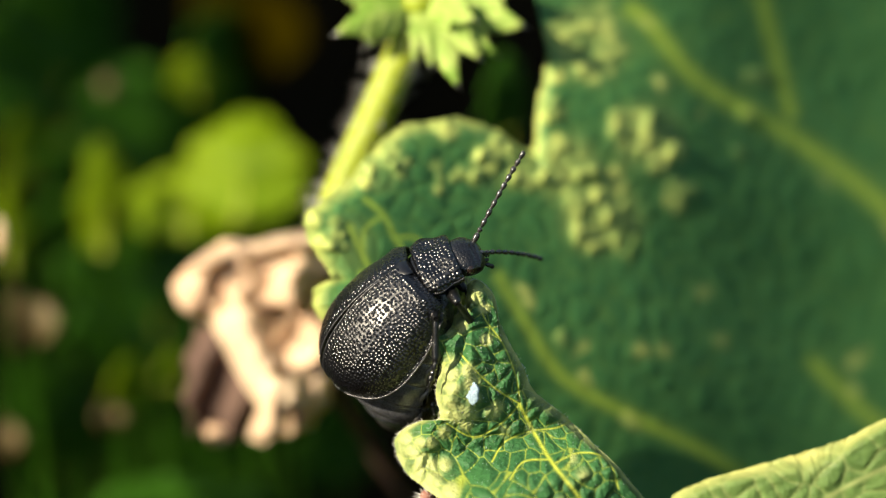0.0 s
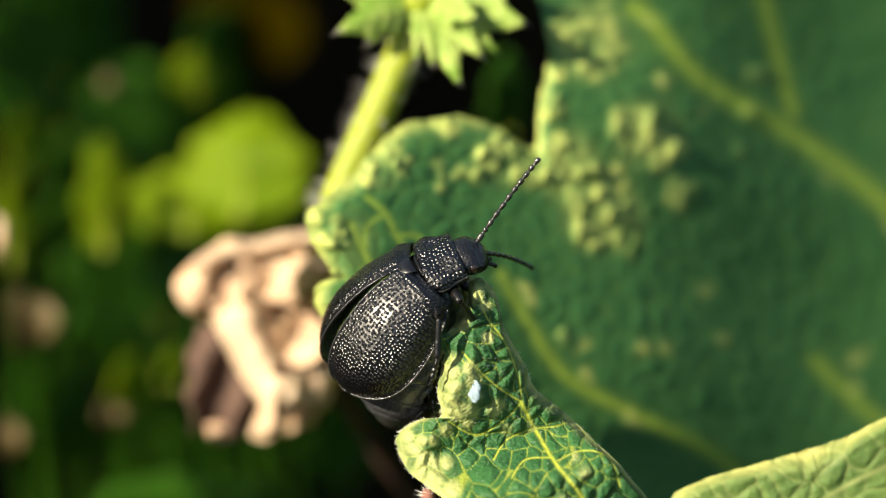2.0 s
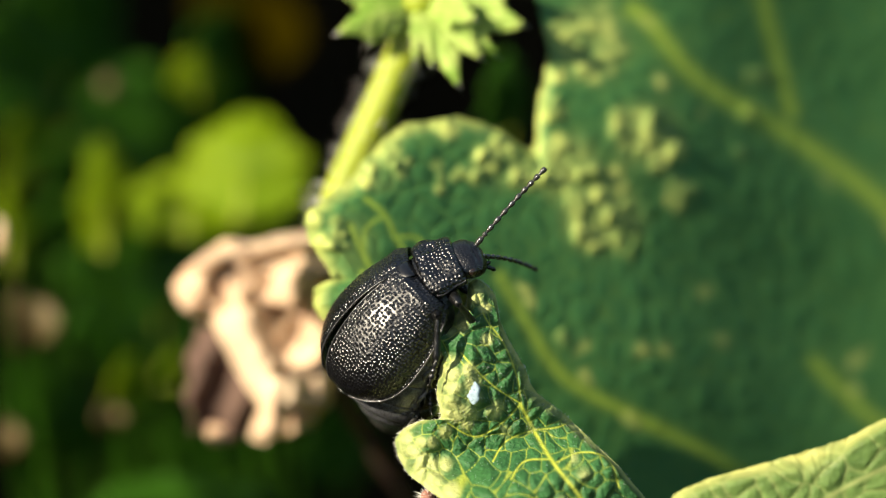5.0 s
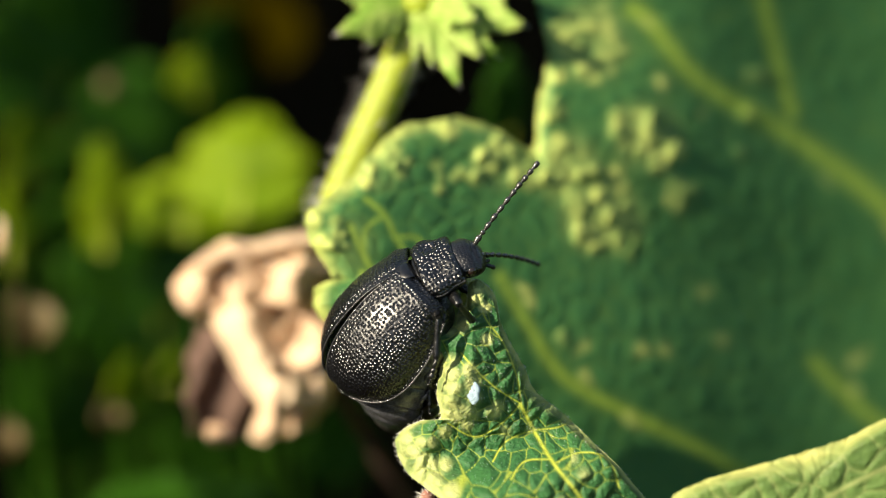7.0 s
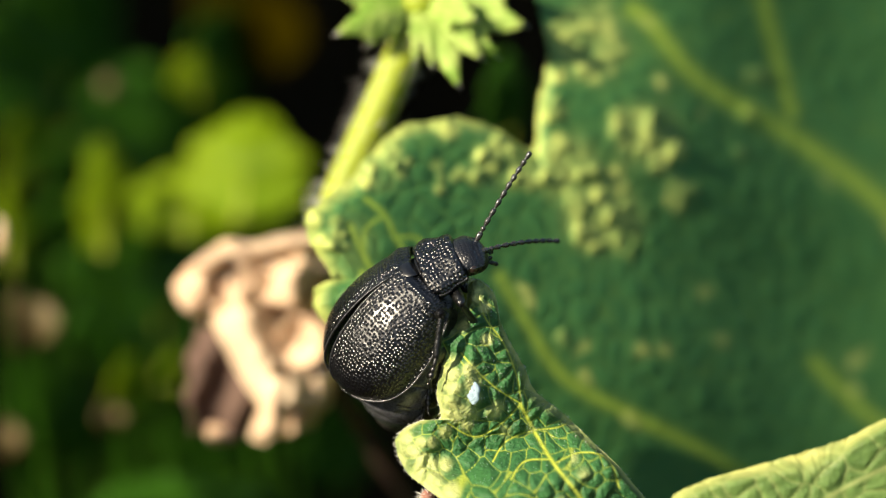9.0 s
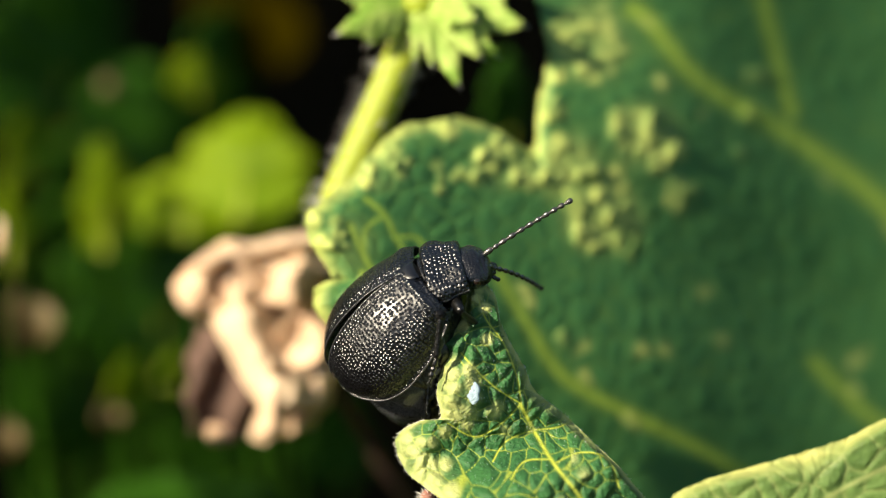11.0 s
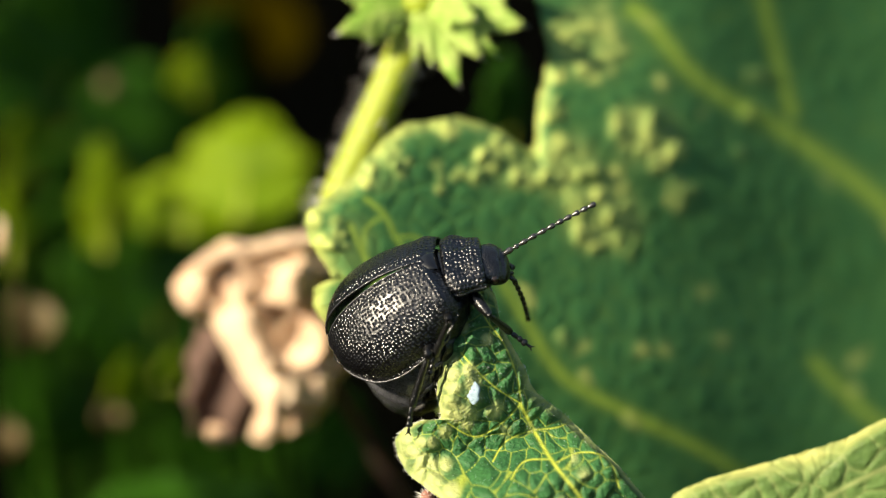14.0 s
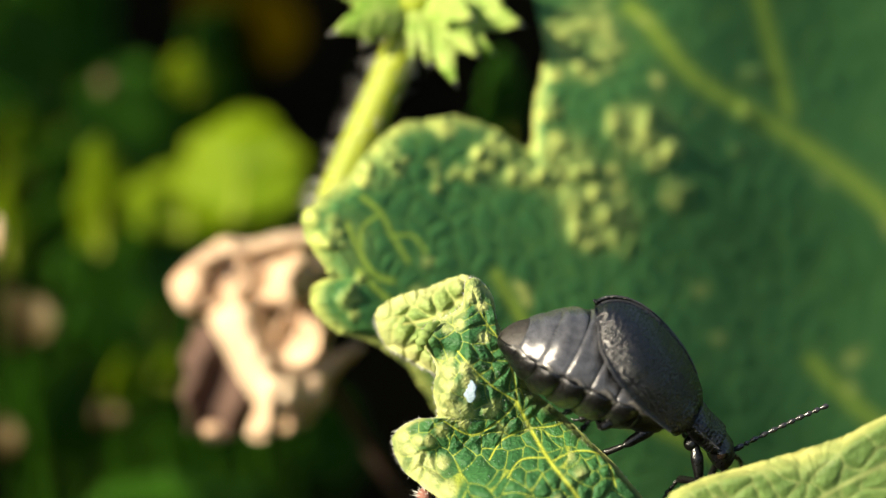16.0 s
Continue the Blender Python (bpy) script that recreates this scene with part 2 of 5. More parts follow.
def blistered_blade(outline, depth, veins, rings, round_, cell, dome, seed, thick=0.22, margin=0.7, net=0.10, teeth=0.06, centre=None, net_gain=0.6, patches=(), veil=0.2, groove=0.34, crinkle=1.0, blisters=()):
    """A leaf blade with a lobed outline: tissue that bulges between a net of sunken veins. outline and veins are drawn in the plane
    of the blade (x, z); depth(x, z) bends it. Returns the shape and its vein and margin masks."""
    rng = np.random.default_rng(seed)
    rim = smooth_line(outline, round_, True)
    c = np.array(centre) if centre else rim.mean(0)
    w = np.linspace(0, 1, round_, endpoint=False)
    wav = sum(np.sin(2 * np.pi * (w * k + rng.random())) / (1 + 0.02 * k) for k in (23, 41, 67, 103)) / 4
    out = rim - c
    rim = rim + out / np.linalg.norm(out, axis=1, keepdims=True) * wav[:, None] * teeth
    r = 1 - (1 - np.linspace(0.004, 1, rings)) ** 1.15
    q = (c + r[:, None, None] * (rim - c)).reshape(-1, 2)
    to_rim = np.linalg.norm((1 - r)[:, None, None] * (rim - c), axis=2).reshape(-1)
    lo, hi = q.min(0), q.max(0)
    nx, nz = (np.ceil((hi - lo) / cell) + 2).astype(int)
    seeds = np.stack(np.meshgrid(np.arange(nx), np.arange(nz), indexing="ij"), 2).reshape(-1, 2) * cell + lo - cell / 2
    seeds = seeds + rng.uniform(-0.5, 0.5, seeds.shape) * cell
    k0 = rng.uniform(0, 6, 4)
    warp = np.stack((np.sin(q[:, 1] * 1.9 / cell + k0[0] + 1.5 * np.sin(q[:, 0] * 0.9 / cell + k0[1])), np.sin(q[:, 0] * 2.1 / cell + k0[2] + 1.5 * np.sin(q[:, 1] * 0.8 / cell + k0[3]))), 1)
    qw = q + 0.20 * cell * warp
    seeds = seeds[rng.random(len(seeds)) < 0.86]
    f1, f2 = np.empty(len(q)), np.empty(len(q))
    who = np.empty(len(q), int)
    for k in range(0, len(q), 8000):
        d = np.linalg.norm(qw[k:k + 8000, None] - seeds[None], axis=2)
        two = np.partition(d, 1, axis=1)
        f1[k:k + 8000], f2[k:k + 8000], who[k:k + 8000] = two[:, 0], two[:, 1], d.argmin(1)
    gap = (f2 - f1) / cell
    net_mask = np.exp(-(gap / net) ** 2)
    size = rng.uniform(0.55, 1.25, len(seeds))[who]
    vein, sink = net_mask * net_gain, np.zeros(len(q))
    for width, line in veins:
        dist = line_distance(q, smooth_line(line, 8 * len(line)))
        vein = np.maximum(vein, np.exp(-(dist / width) ** 2))
        sink = np.maximum(sink, np.exp(-(dist / (2.2 * width)) ** 2))
    bulge = (1 - np.exp(-(gap / groove) ** 2)) * size * dome * (1 - 0.8 * sink)
    fine = 0.018 * np.sin(q[:, 0] * 15 + 2.2 * np.sin(q[:, 1] * 11)) * np.sin(q[:, 1] * 17 + 1.7 * np.sin(q[:, 0] * 9)) * (1 - sink)
    ripple = fine + 0.03 * np.sin(q[:, 0] * 5.1 + 2 * np.sin(q[:, 1] * 3.3)) * np.sin(q[:, 1] * 4.7)
    y = depth(q[:, 0], q[:, 1], to_rim) - bulge + crinkle * ripple
    knob = np.zeros(len(q))
    for bx, bz, br, bh, pale in blisters:
        far_off = ((q[:, 0] - bx) ** 2 + (q[:, 1] - bz) ** 2) / br ** 2
        y = y - bh * np.exp(-far_off)
        knob = np.maximum(knob, pale * np.exp(-(0.8 * far_off) ** 2))
    k = 1 + y / DIST
    front = np.stack((q[:, 0] * k, y, q[:, 1] * k), 1)
    back = front + np.array((0, thick, 0))
    n = len(front)
    top = grid_faces(rings, round_, True) + [list(range(round_))[::-1]]
    faces = top + [[a + n for a in f[::-1]] for f in top]
    e = (rings - 1) * round_
    faces += [[e + j, e + (j + 1) % round_, n + e + (j + 1) % round_, n + e + j] for j in range(round_)]
    m = np.exp(-(to_rim / margin) ** 2)
    chance, haze = np.full(len(seeds), 0.04), np.zeros(len(q))
    for px, pz, pr, p in patches:
        chance = np.maximum(chance, p * np.exp(-(np.hypot(seeds[:, 0] - px, seeds[:, 1] - pz) / pr) ** 4))
        haze = np.maximum(haze, veil * p * np.exp(-(np.hypot(q[:, 0] - px, q[:, 1] - pz) / pr) ** 4))
    spot = ((rng.random(len(seeds)) < chance) * rng.uniform(0.6, 1.0, len(seeds)))[who] * np.exp(-(f1 / (0.42 * cell)) ** 3)
    spot = np.maximum(spot, haze)
    m = np.maximum(np.maximum(m, spot), knob)
    return (np.concatenate((front, back)), faces), {"vein": np.tile(vein, 2), "margin": np.tile(m, 2)}, front.reshape(rings, round_, 3)


def hairs(roots, ways, lengths, radius):
    """Many fine hairs as thin three-sided spikes."""
    verts, faces = [], []
    for p, d, l in zip(roots, ways, lengths):
        d = d / np.linalg.norm(d)
        a = np.cross(d, (0.3, 0.5, 0.8))
        a /= np.linalg.norm(a)
        b = np.cross(d, a)
        k = len(verts)
        verts += [p + radius * (math.cos(w) * a + math.sin(w) * b) for w in (0, 2.1, 4.2)] + [p + d * l]
        faces += [[k, k + 1, k + 3], [k + 1, k + 2, k + 3], [k + 2, k, k + 3]]
    return np.array(verts), faces


# ---- ground ----
def ground_sheet():
    rng = np.random.default_rng(3)
    s = np.concatenate((-np.geomspace(400, 0.3, 22), np.linspace(-0.28, 0.6, 110), np.geomspace(0.62, 400, 22)))
    x, y = np.meshgrid(s - 0.15, s, indexing="ij")
    z = 0.004 * np.sin(x * 61) * np.sin(y * 47) + 0.003 * np.sin(x * 171 + y * 90) + rng.normal(0, 0.0012, x.shape)
    z *= (np.hypot(x, y) < 0.9)
    v = np.stack((x, y, z), 2).reshape(-1, 3) / MM
    ob = new("ground", mesh_of("ground", v, grid_faces(len(s), len(s)), M_SOIL))
    return tagged(ob, "dark brown crumbly garden soil in shade", "ground", kind="structure")


def sky_blocking_bank():
    """An unseen bumpy green bank added beyond the view; it blocks low sky light."""
    n, m = 140, 26
    a, h = np.linspace(0, 2 * np.pi, n, endpoint=False)[:, None], np.linspace(0, 1, m)[None]
    rng = np.random.default_rng(77)
    k = rng.uniform(0, 6, 6)
    top = 0.40 + 0.05 * np.sin(5 * a + k[0]) + 0.03 * np.sin(13 * a + k[1]) + 0.02 * np.sin(31 * a + k[2])
    rad = 0.95 + 0.20 * h ** 2 + 0.05 * np.sin(17 * a + 9 * h + k[3]) * np.sin(11 * h + 5 * a) + 0.03 * np.sin(43 * a + 17 * h + k[4])
    v = np.stack((rad * np.cos(a), rad * np.sin(a), top * h - 0.01 + 0 * a), 2).reshape(-1, 3)
    v = v + rng.normal(0, 0.012, v.shape)
    v = np.concatenate((v, v * np.array((1.25, 1.25, 1.0))))
    faces = []
    for i in range(n):
        for j in range(m - 1):
            p, q = i * m + j, ((i + 1) % n) * m + j
            faces += [[p, q, q + 1, p + 1], [p + n * m, p + 1 + n * m, q + 1 + n * m, q + n * m]]
        p, q = i * m + m - 1, ((i + 1) % n) * m + m - 1
        faces.append([p, q, q + n * m, p + n * m])
    ob = new("backdrop", mesh_of("backdrop", v / MM, faces, M_BANK))
    return tagged(ob, "unseen low green bank added all round to block low sky", "plants", kind="structure")


ground_sheet()
sky_blocking_bank()
HERE = VIEW


def to_ground(p, lean=(0, 0)):
    """The place on the soil below a view point, in the view space's millimetres."""
    w = VIEW @ (Vector(p) * MM)
    w = Vector((w.x + lean[0] * MM, w.y + lean[1] * MM, -0.002))
    return np.array(VIEW.inverted() @ w) / MM


def stalk(p, radius, lean=(0, 0), bend=0.0):
    """A thin stalk from the soil up to a view point."""
    p, g = np.array(p, float), to_ground(p, lean)
    mid = (p + g) / 2 + np.array((bend, 0, 0))
    pts = smooth_line((g, mid, p), 14)
    return tube(pts, np.linspace(radius * 1.3, radius * 0.8, 14), 10)


# ---- the leaves round the beetle ----
def front_leaf():
    """The near leaf, on whose bent tip the beetle sits."""
    leaf = thing("mallow_leaf", HERE.copy(), "dark green blistered mallow leaf with yellow veins and curled edge", "leaf")

    def depth(x, z, rim):
        ridge = 1.2 + (z + 5.0) * 0.55
        ridge = np.clip(ridge, -1.4, 1.3)
        y = np.where(x > ridge, 0.09 * (x - ridge) + 0.07 * np.maximum(x - 3.6, 0) ** 1.6, 0.75 * (ridge - x))
        y = y - 0.14 * np.exp(-((x - ridge) / 0.6) ** 2)
        y = y - 3.2 * step(-z + 0.25 * x, 9.0, 11.8)
        y = y - 0.30 * np.exp(-((x - 0.45) / 0.95) ** 2 - ((z + 3.95) / 0.75) ** 2)
        y = y - 1.15 * np.exp(-((x - 0.7) / 2.6) ** 2 - ((z + 6.1) / 2.3) ** 2)
        y = y - 1.3 * np.exp(-((x + 0.5) / 0.7) ** 2 - ((z + 4.0) / 0.6) ** 2)
        return y - 0.35 + 0.55 * np.exp(-(rim / 0.35) ** 2)

    outline = [(-0.80, -4.05), (-0.45, -3.40), (0.30, -3.05), (1.00, -2.55), (1.15, -1.55), (1.65, -1.40), (2.30, -2.10), (2.60, -3.40), (3.55, -5.15),
               (4.10, -6.30), (5.45, -7.40), (6.80, -8.70), (8.10, -10.0), (9.60, -12.4), (8.20, -15.0), (4.50, -15.0), (2.20, -13.3),
               (0.30, -11.4), (-1.55, -9.90), (-2.10, -8.60), (-1.75, -8.00), (-0.95, -7.60), (-0.10, -7.45), (-0.28, -6.45), (-0.18, -5.20)]
    veins = [(0.08, [(3.40, -6.85), (4.00, -8.00), (4.90, -9.50), (6.20, -11.2), (7.20, -13.2)]),
             (0.036, [(3.45, -6.85), (2.40, -6.20), (1.40, -5.30), (0.8, -4.6)]),
             (0.036, [(3.45, -6.85), (3.25, -5.60), (2.70, -4.20), (1.9, -3.1), (1.5, -2.0)]),
             (0.036, [(3.45, -6.85), (2.60, -7.70), (1.40, -8.30), (0.20, -7.70)]),
             (0.036, [(4.00, -8.00), (5.00, -7.90), (5.70, -7.60)]),
             (0.036, [(4.90, -9.50), (6.10, -9.00), (7.30, -9.30), (7.8, -10.6)]),
             (0.036, [(4.80, -9.30), (3.60, -9.40), (3.00, -10.2)]),
             (0.036, [(4.00, -8.00), (2.80, -8.50), (2.2, -9.4)])]
    rng = np.random.default_rng(17)
    knobs = [(0.35, -4.95, 0.30), (0.40, -5.55, 0.33), (0.45, -6.15, 0.34), (0.50, -6.80, 0.33), (0.60, -7.40, 0.30), (0.05, -5.3, 0.26), (0.08, -6.0, 0.26), (0.12, -6.7, 0.26), (0.22, -7.3, 0.24),
             (1.15, -5.35, 0.30), (1.30, -5.95, 0.34), (1.35, -6.60, 0.34), (1.25, -7.25, 0.33), (1.05, -7.75, 0.26), (2.20, -7.25, 0.30), (2.45, -6.95, 0.26), (2.75, -8.05, 0.26),
             (0.80, -3.40, 0.28), (0.35, -3.55, 0.28), (1.95, -4.00, 0.24), (-1.65, -8.35, 0.32), (-1.35, -8.95, 0.32), (-1.00, -8.55, 0.26), (-0.85, -9.35, 0.34), (-0.45, -8.55, 0.24),
             (-1.05, -9.75, 0.36), (-0.35, -10.2, 0.40), (0.35, -10.7, 0.40), (0.10, -9.6, 0.24), (1.20, -2.2, 0.28), (1.55, -1.75, 0.28), (1.85, -2.6, 0.24), (0.10, -8.1, 0.26)]
    knobs = [(x, z, r, rng.uniform(0.08, 0.13), rng.uniform(0.75, 1.0)) for x, z, r in knobs]
    shape, attrs, p = blistered_blade(outline, depth, veins, 250, 760, 0.70, 0.17, 5, margin=0.36, net=0.045, net_gain=0.62, veil=0.2, groove=0.42, teeth=0.06, centre=(2.6, -7.6), blisters=knobs,
                                      patches=[(0.2, -6.2, 1.0, 1.0), (-0.3, -10.4, 1.0, 0.8), (-1.4, -8.7, 0.8, 0.7), (5.8, -9.9, 0.6, 0.4)])
    part("blade", shape, M_FRONT, leaf, "dark green blistered blade with a yellow vein net", attrs)

    def curl_depth(x, z, rim):
        return 1.6 + 0.9 * (1.0 - x) * 0.35 + 0.35 * np.sin((x + z) * 2.6) * 0.6 + 1.4 * np.exp(-(rim / 0.5) ** 2) * 0.4

    tip = [(-2.85, -3.00), (-2.35, -2.40), (-1.40, -2.00), (-0.60, -1.80), (0.50, -1.35), (1.30, -1.30), (1.60, -2.60), (1.20, -4.20),
           (0.2, -5.6), (-0.45, -5.45), (-1.10, -5.10), (-1.75, -4.75), (-2.50, -4.20)]
    shape, attrs, q = blistered_blade(tip, curl_depth, [(0.06, [(1.2, -2.0), (0.0, -3.0), (-1.6, -3.4)])], 70, 260, 0.75, 0.30, 8, margin=0.55, teeth=0.09)
    part("curled_lobe", shape, M_CURL, leaf, "curled leaf tip, sunlight put into its pale yellow-green", attrs)
    # the knobbly rolled edge beneath the beetle
    roll = smooth_line([(-0.82, -0.5, -4.55), (-0.80, -0.7, -4.15), (-0.55, -0.6, -3.70), (-0.05, -0.1, -3.30)], 30)
    rad = 0.26 + 0.05 * np.sin(np.arange(30) * 0.9)
    part("rolled_edge", tube(roll, rad * np.sin(np.linspace(0.35, 2.8, 30)), 14), M_CURL, leaf, "yellowish rolled leaf edge with sunlight in its colour")
    flat = p.reshape(-1, 3)

    def near_leaf(x, z):
        return flat[np.argmin(np.hypot(flat[:, 0] - x, flat[:, 2] - z))]

    rng = np.random.default_rng(4)
    low = q[-1][q[-1][:, 2] < -3.0]
    pick = rng.integers(0, len(low), 260)
    part("edge_hairs", hairs(low[pick], rng.normal(0, 0.5, (260, 3)) + np.array((-0.2, -0.2, -1)), rng.uniform(0.1, 0.35, 260), 0.018), M_HAIR, leaf, "fine white hairs", kind="stuff")
    edge = p[-1]
    pick = rng.integers(0, len(edge), 620)
    ways = (edge[pick] - np.array((2.6, 1.0, -7.6))) * np.array((1, 0.2, 1)) + rng.normal(0, 2.2, (620, 3))
    part("edge_hairs", hairs(edge[pick] + np.array((0, 0.1, 0)), ways, rng.uniform(0.06, 0.2, 620), 0.012), M_HAIR, leaf, "fine white hairs", kind="stuff")
    inner = p[rng.integers(40, 226, 900), rng.integers(0, 700, 900)]
    part("surface_hairs", hairs(inner, rng.normal(0, 0.5, (900, 3)) + np.array((-0.2, -1, 0.4)), rng.uniform(0.05, 0.12, 900), 0.008), M_HAIR, leaf,
         "fine white hairs", kind="stuff")
    # Bluish cap on a leaf blister; its pale sheen is put into the colour.
    v, f = ball(near_leaf(1.34, -6.30) - np.array((0, 0.02, 0)), (0.28, 0.12, 0.52), 22, 30)
    v = v + np.array((0.03, 0.012, 0.02)) * np.sin(v[:, [2, 0, 0]] * np.array((13, 15, 17)))
    part("blister_sheen", (v, f), M_WHITE, leaf, "bluish white cap, sheen painted on a leaf blister")
    foot = np.array((6.6, 1.5, -14.5))
    part("leaf_stalk", stalk(foot, 0.8, (5, 20)), M_STEM, leaf)


def large_leaf():
    """The broad leaf that fills the distance."""
    leaf = thing("mallow_leaf", HERE.copy(), "broad dark green mallow leaf with yellow veins, partly in shade", "leaf")

    def depth(x, z, rim):
        run = x + 6.0
        turned = x - 0.9 * z - 2.6
        y = 6.0 + 0.50 * run + 0.0025 * run ** 2 + 0.14 * (z + 2.0) + 0.065 * (turned + np.sqrt(turned ** 2 + 4.0))
        y = y + 0.2 * np.sin(x * 0.45 + 0.4) + 0.2 * np.sin(z * 0.6 + x * 0.2)
        return np.maximum(y, 5.2) + 0.5 * np.exp(-(rim / 0.8) ** 2)

    outline = [(4.5, 13.5), (4.75, 9.5), (4.5, 7.8), (4.15, 6.0), (4.1, 4.6), (3.5, 4.5), (2.6, 5.15), (1.1, 5.75), (-0.1, 5.75), (-2.1, 5.3),
               (-3.4, 4.0), (-4.6, 2.7), (-5.85, 1.75), (-6.1, 1.0), (-5.6, -0.2), (-4.9, -1.2), (-5.6, -1.7), (-5.7, -2.5), (-4.85, -3.6),
               (-3.1, -4.2), (-1.6, -5.2), (0.4, -8.0), (4.2, -12.8), (10.4, -15.2), (23.0, -15.5), (27.0, -2.0), (24.0, 13.0), (13.0, 16.0)]
    veins = [(0.42, [(8.4, 10.6), (9.15, 10.0), (11.4, 7.4), (15.4, 5.0), (19.6, 1.8), (24, -3)]),
             (0.34, [(14.15, 11.0), (15.0, 7.5), (15.4, 6.0)]),
             (0.30, [(2.5, -1.2), (3.65, -3.2), (5.4, -5.7), (8.65, -7.5), (11.65, -9.0), (15.4, -11.5)]),
             (0.32, [(16.4, -5.0), (18.4, -7.0), (21, -9)]),
             (0.13, [(-3.4, 2.2), (-2.6, 1.5), (-2.1, 0.5), (-1.4, -0.6)]), (0.10, [(-2.6, 1.5), (-3.4, 0.9), (-3.5, 0.0)]), (0.10, [(-2.1, 0.5), (-1.2, 0.5), (-0.6, -0.2)]),
             (0.16, [(-4.1, 1.0), (-3.1, -1.0), (-2.1, -1.5)]),
             (0.14, [(-3.6, -1.0), (-2.4, -2.2), (-1.0, -3.0)])]
    # Pale blister colour with the sunlit band painted in, as knobs and haze patches.
    rng = np.random.default_rng(52)
    knobs = [(-5.7, 1.3, 0.34, 0.2, 1.0), (-5.4, 0.3, 0.36, 0.2, 1.0), (-4.9, -1.2, 0.36, 0.2, 0.9), (-3.4, 3.0, 0.34, 0.2, 1.0), (-3.2, 3.7, 0.34, 0.2, 0.9), (0.2, 5.4, 0.5, 0.2, 0.9)]
    for cx, cz, cr, count, pale in ((8.6, 5.3, 1.0, 11, 1.0), (9.6, 4.2, 0.7, 8, 1.0), (7.0, 1.2, 1.1, 14, 1.0), (6.2, 2.6, 0.9, 10, 0.95), (5.3, 3.8, 0.9, 10, 0.9), (2.4, 3.9, 1.1, 11, 0.8),
                                    (4.0, 3.4, 0.8, 6, 0.7), (0.6, 3.2, 0.9, 4, 0.6), (6.6, 8.8, 1.2, 9, 0.9), (5.4, 9.6, 0.8, 7, 0.9), (10.5, 2.4, 0.5, 4, 0.8), (-2.4, 3.9, 0.8, 5, 0.7),
                                    (-4.6, 0.4, 0.7, 4, 0.8), (-3.9, -2.2, 0.8, 5, 0.6), (8.0, 0.2, 0.6, 3, 0.5), (5.4, -3.7, 0.4, 2, 0.35), (11.5, 6.6, 2.5, 5, 0.35), (4.6, 6.2, 0.5, 5, 0.9)):
        count = int(count * 2.2)
        for a, r in zip(rng.uniform(0, 6.28, count), 1.15 * cr * np.sqrt(rng.random(count))):
            knobs.append((cx + r * math.cos(a), cz + r * math.sin(a), rng.uniform(0.16, 0.36), rng.uniform(0.04, 0.12), pale * rng.uniform(0.5, 1.0)))
    shape, attrs, p = blistered_blade(outline, depth, veins, 200, 760, 0.85, 0.055, 11, margin=0.5, net=0.10, teeth=0.22, centre=(7.0, -2.0), net_gain=0.16, veil=0.5, crinkle=0.25, blisters=knobs,
                                      patches=[(8.9, 4.9, 1.5, 0.8), (7.0, 1.6, 1.7, 1.0), (5.4, 3.6, 1.5, 0.8), (6.4, 9.2, 1.7, 0.7), (2.6, 3.9, 1.3, 0.4), (-4.4, 0.2, 1.4, 0.35), (-2.8, 3.4, 0.9, 0.4)])
    part("blade", shape, M_LARGE, leaf, "dark green blistered blade with yellow veins", attrs)
    part("leaf_stalk", stalk(far(14, 22, -12), 1.2, (10, 40)), M_STEM, leaf)


def pale_leaf():
    leaf = thing("mallow_leaf", HERE.copy(), "pale yellow-green leaf edge, sunlit and hairy", "leaf")
    outline = [(10.0, -11.4), (11.3, -10.35), (13.6, -9.65), (15.9, -9.0), (17.9, -8.35), (19.4, -7.6), (22, -6.8), (25, -10), (23, -15), (17, -17), (11, -14.5)]
    shape, attrs, p = blistered_blade(outline, lambda x, z, rim: -4.5 - 0.15 * (z + 9) + 0.9 * np.exp(-(rim / 0.6) ** 2), [(0.10, [(13, -14), (17, -11), (21, -9)])],
                                      90, 420, 1.0, 0.10, 15, margin=0.8, teeth=0.10)
    part("blade", shape, M_PALE, leaf, "", attrs)
    part("leaf_stalk", stalk(far(18, -3.5, -15), 0.8, (5, 0)), M_STEM, leaf)


def shade_leaf(outline, where, name_label):
    """An unseen broad leaf added above the view, square to the sun; outline in its own plane."""
    leaf = thing("mallow_leaf", HERE.copy(), name_label, "leaf", "leaves overhead")
    shape, attrs, p = blistered_blade(outline, lambda x, z, rim: 0 * x, [], 20, 120, 6.0, 0.8, 21, thick=0.3, margin=1.0, teeth=0.8)
    v = shape[0].copy()
    side = np.cross((0, 0, 1), SUN)
    side /= np.linalg.norm(side)
    up = np.cross(SUN, side)
    k = 1 + v[:, 1] / DIST
    v = np.array(where) + np.outer(v[:, 0] / k, side) + np.outer(v[:, 2] / k, up) - np.outer(v[:, 1], SUN)
    part("blade", (v, shape[1]), M_LARGE, leaf, "", attrs)
    part("leaf_stalk", stalk(v[:len(v) // 2].mean(0), 1.2, (-30, 30)), M_STEM, leaf)


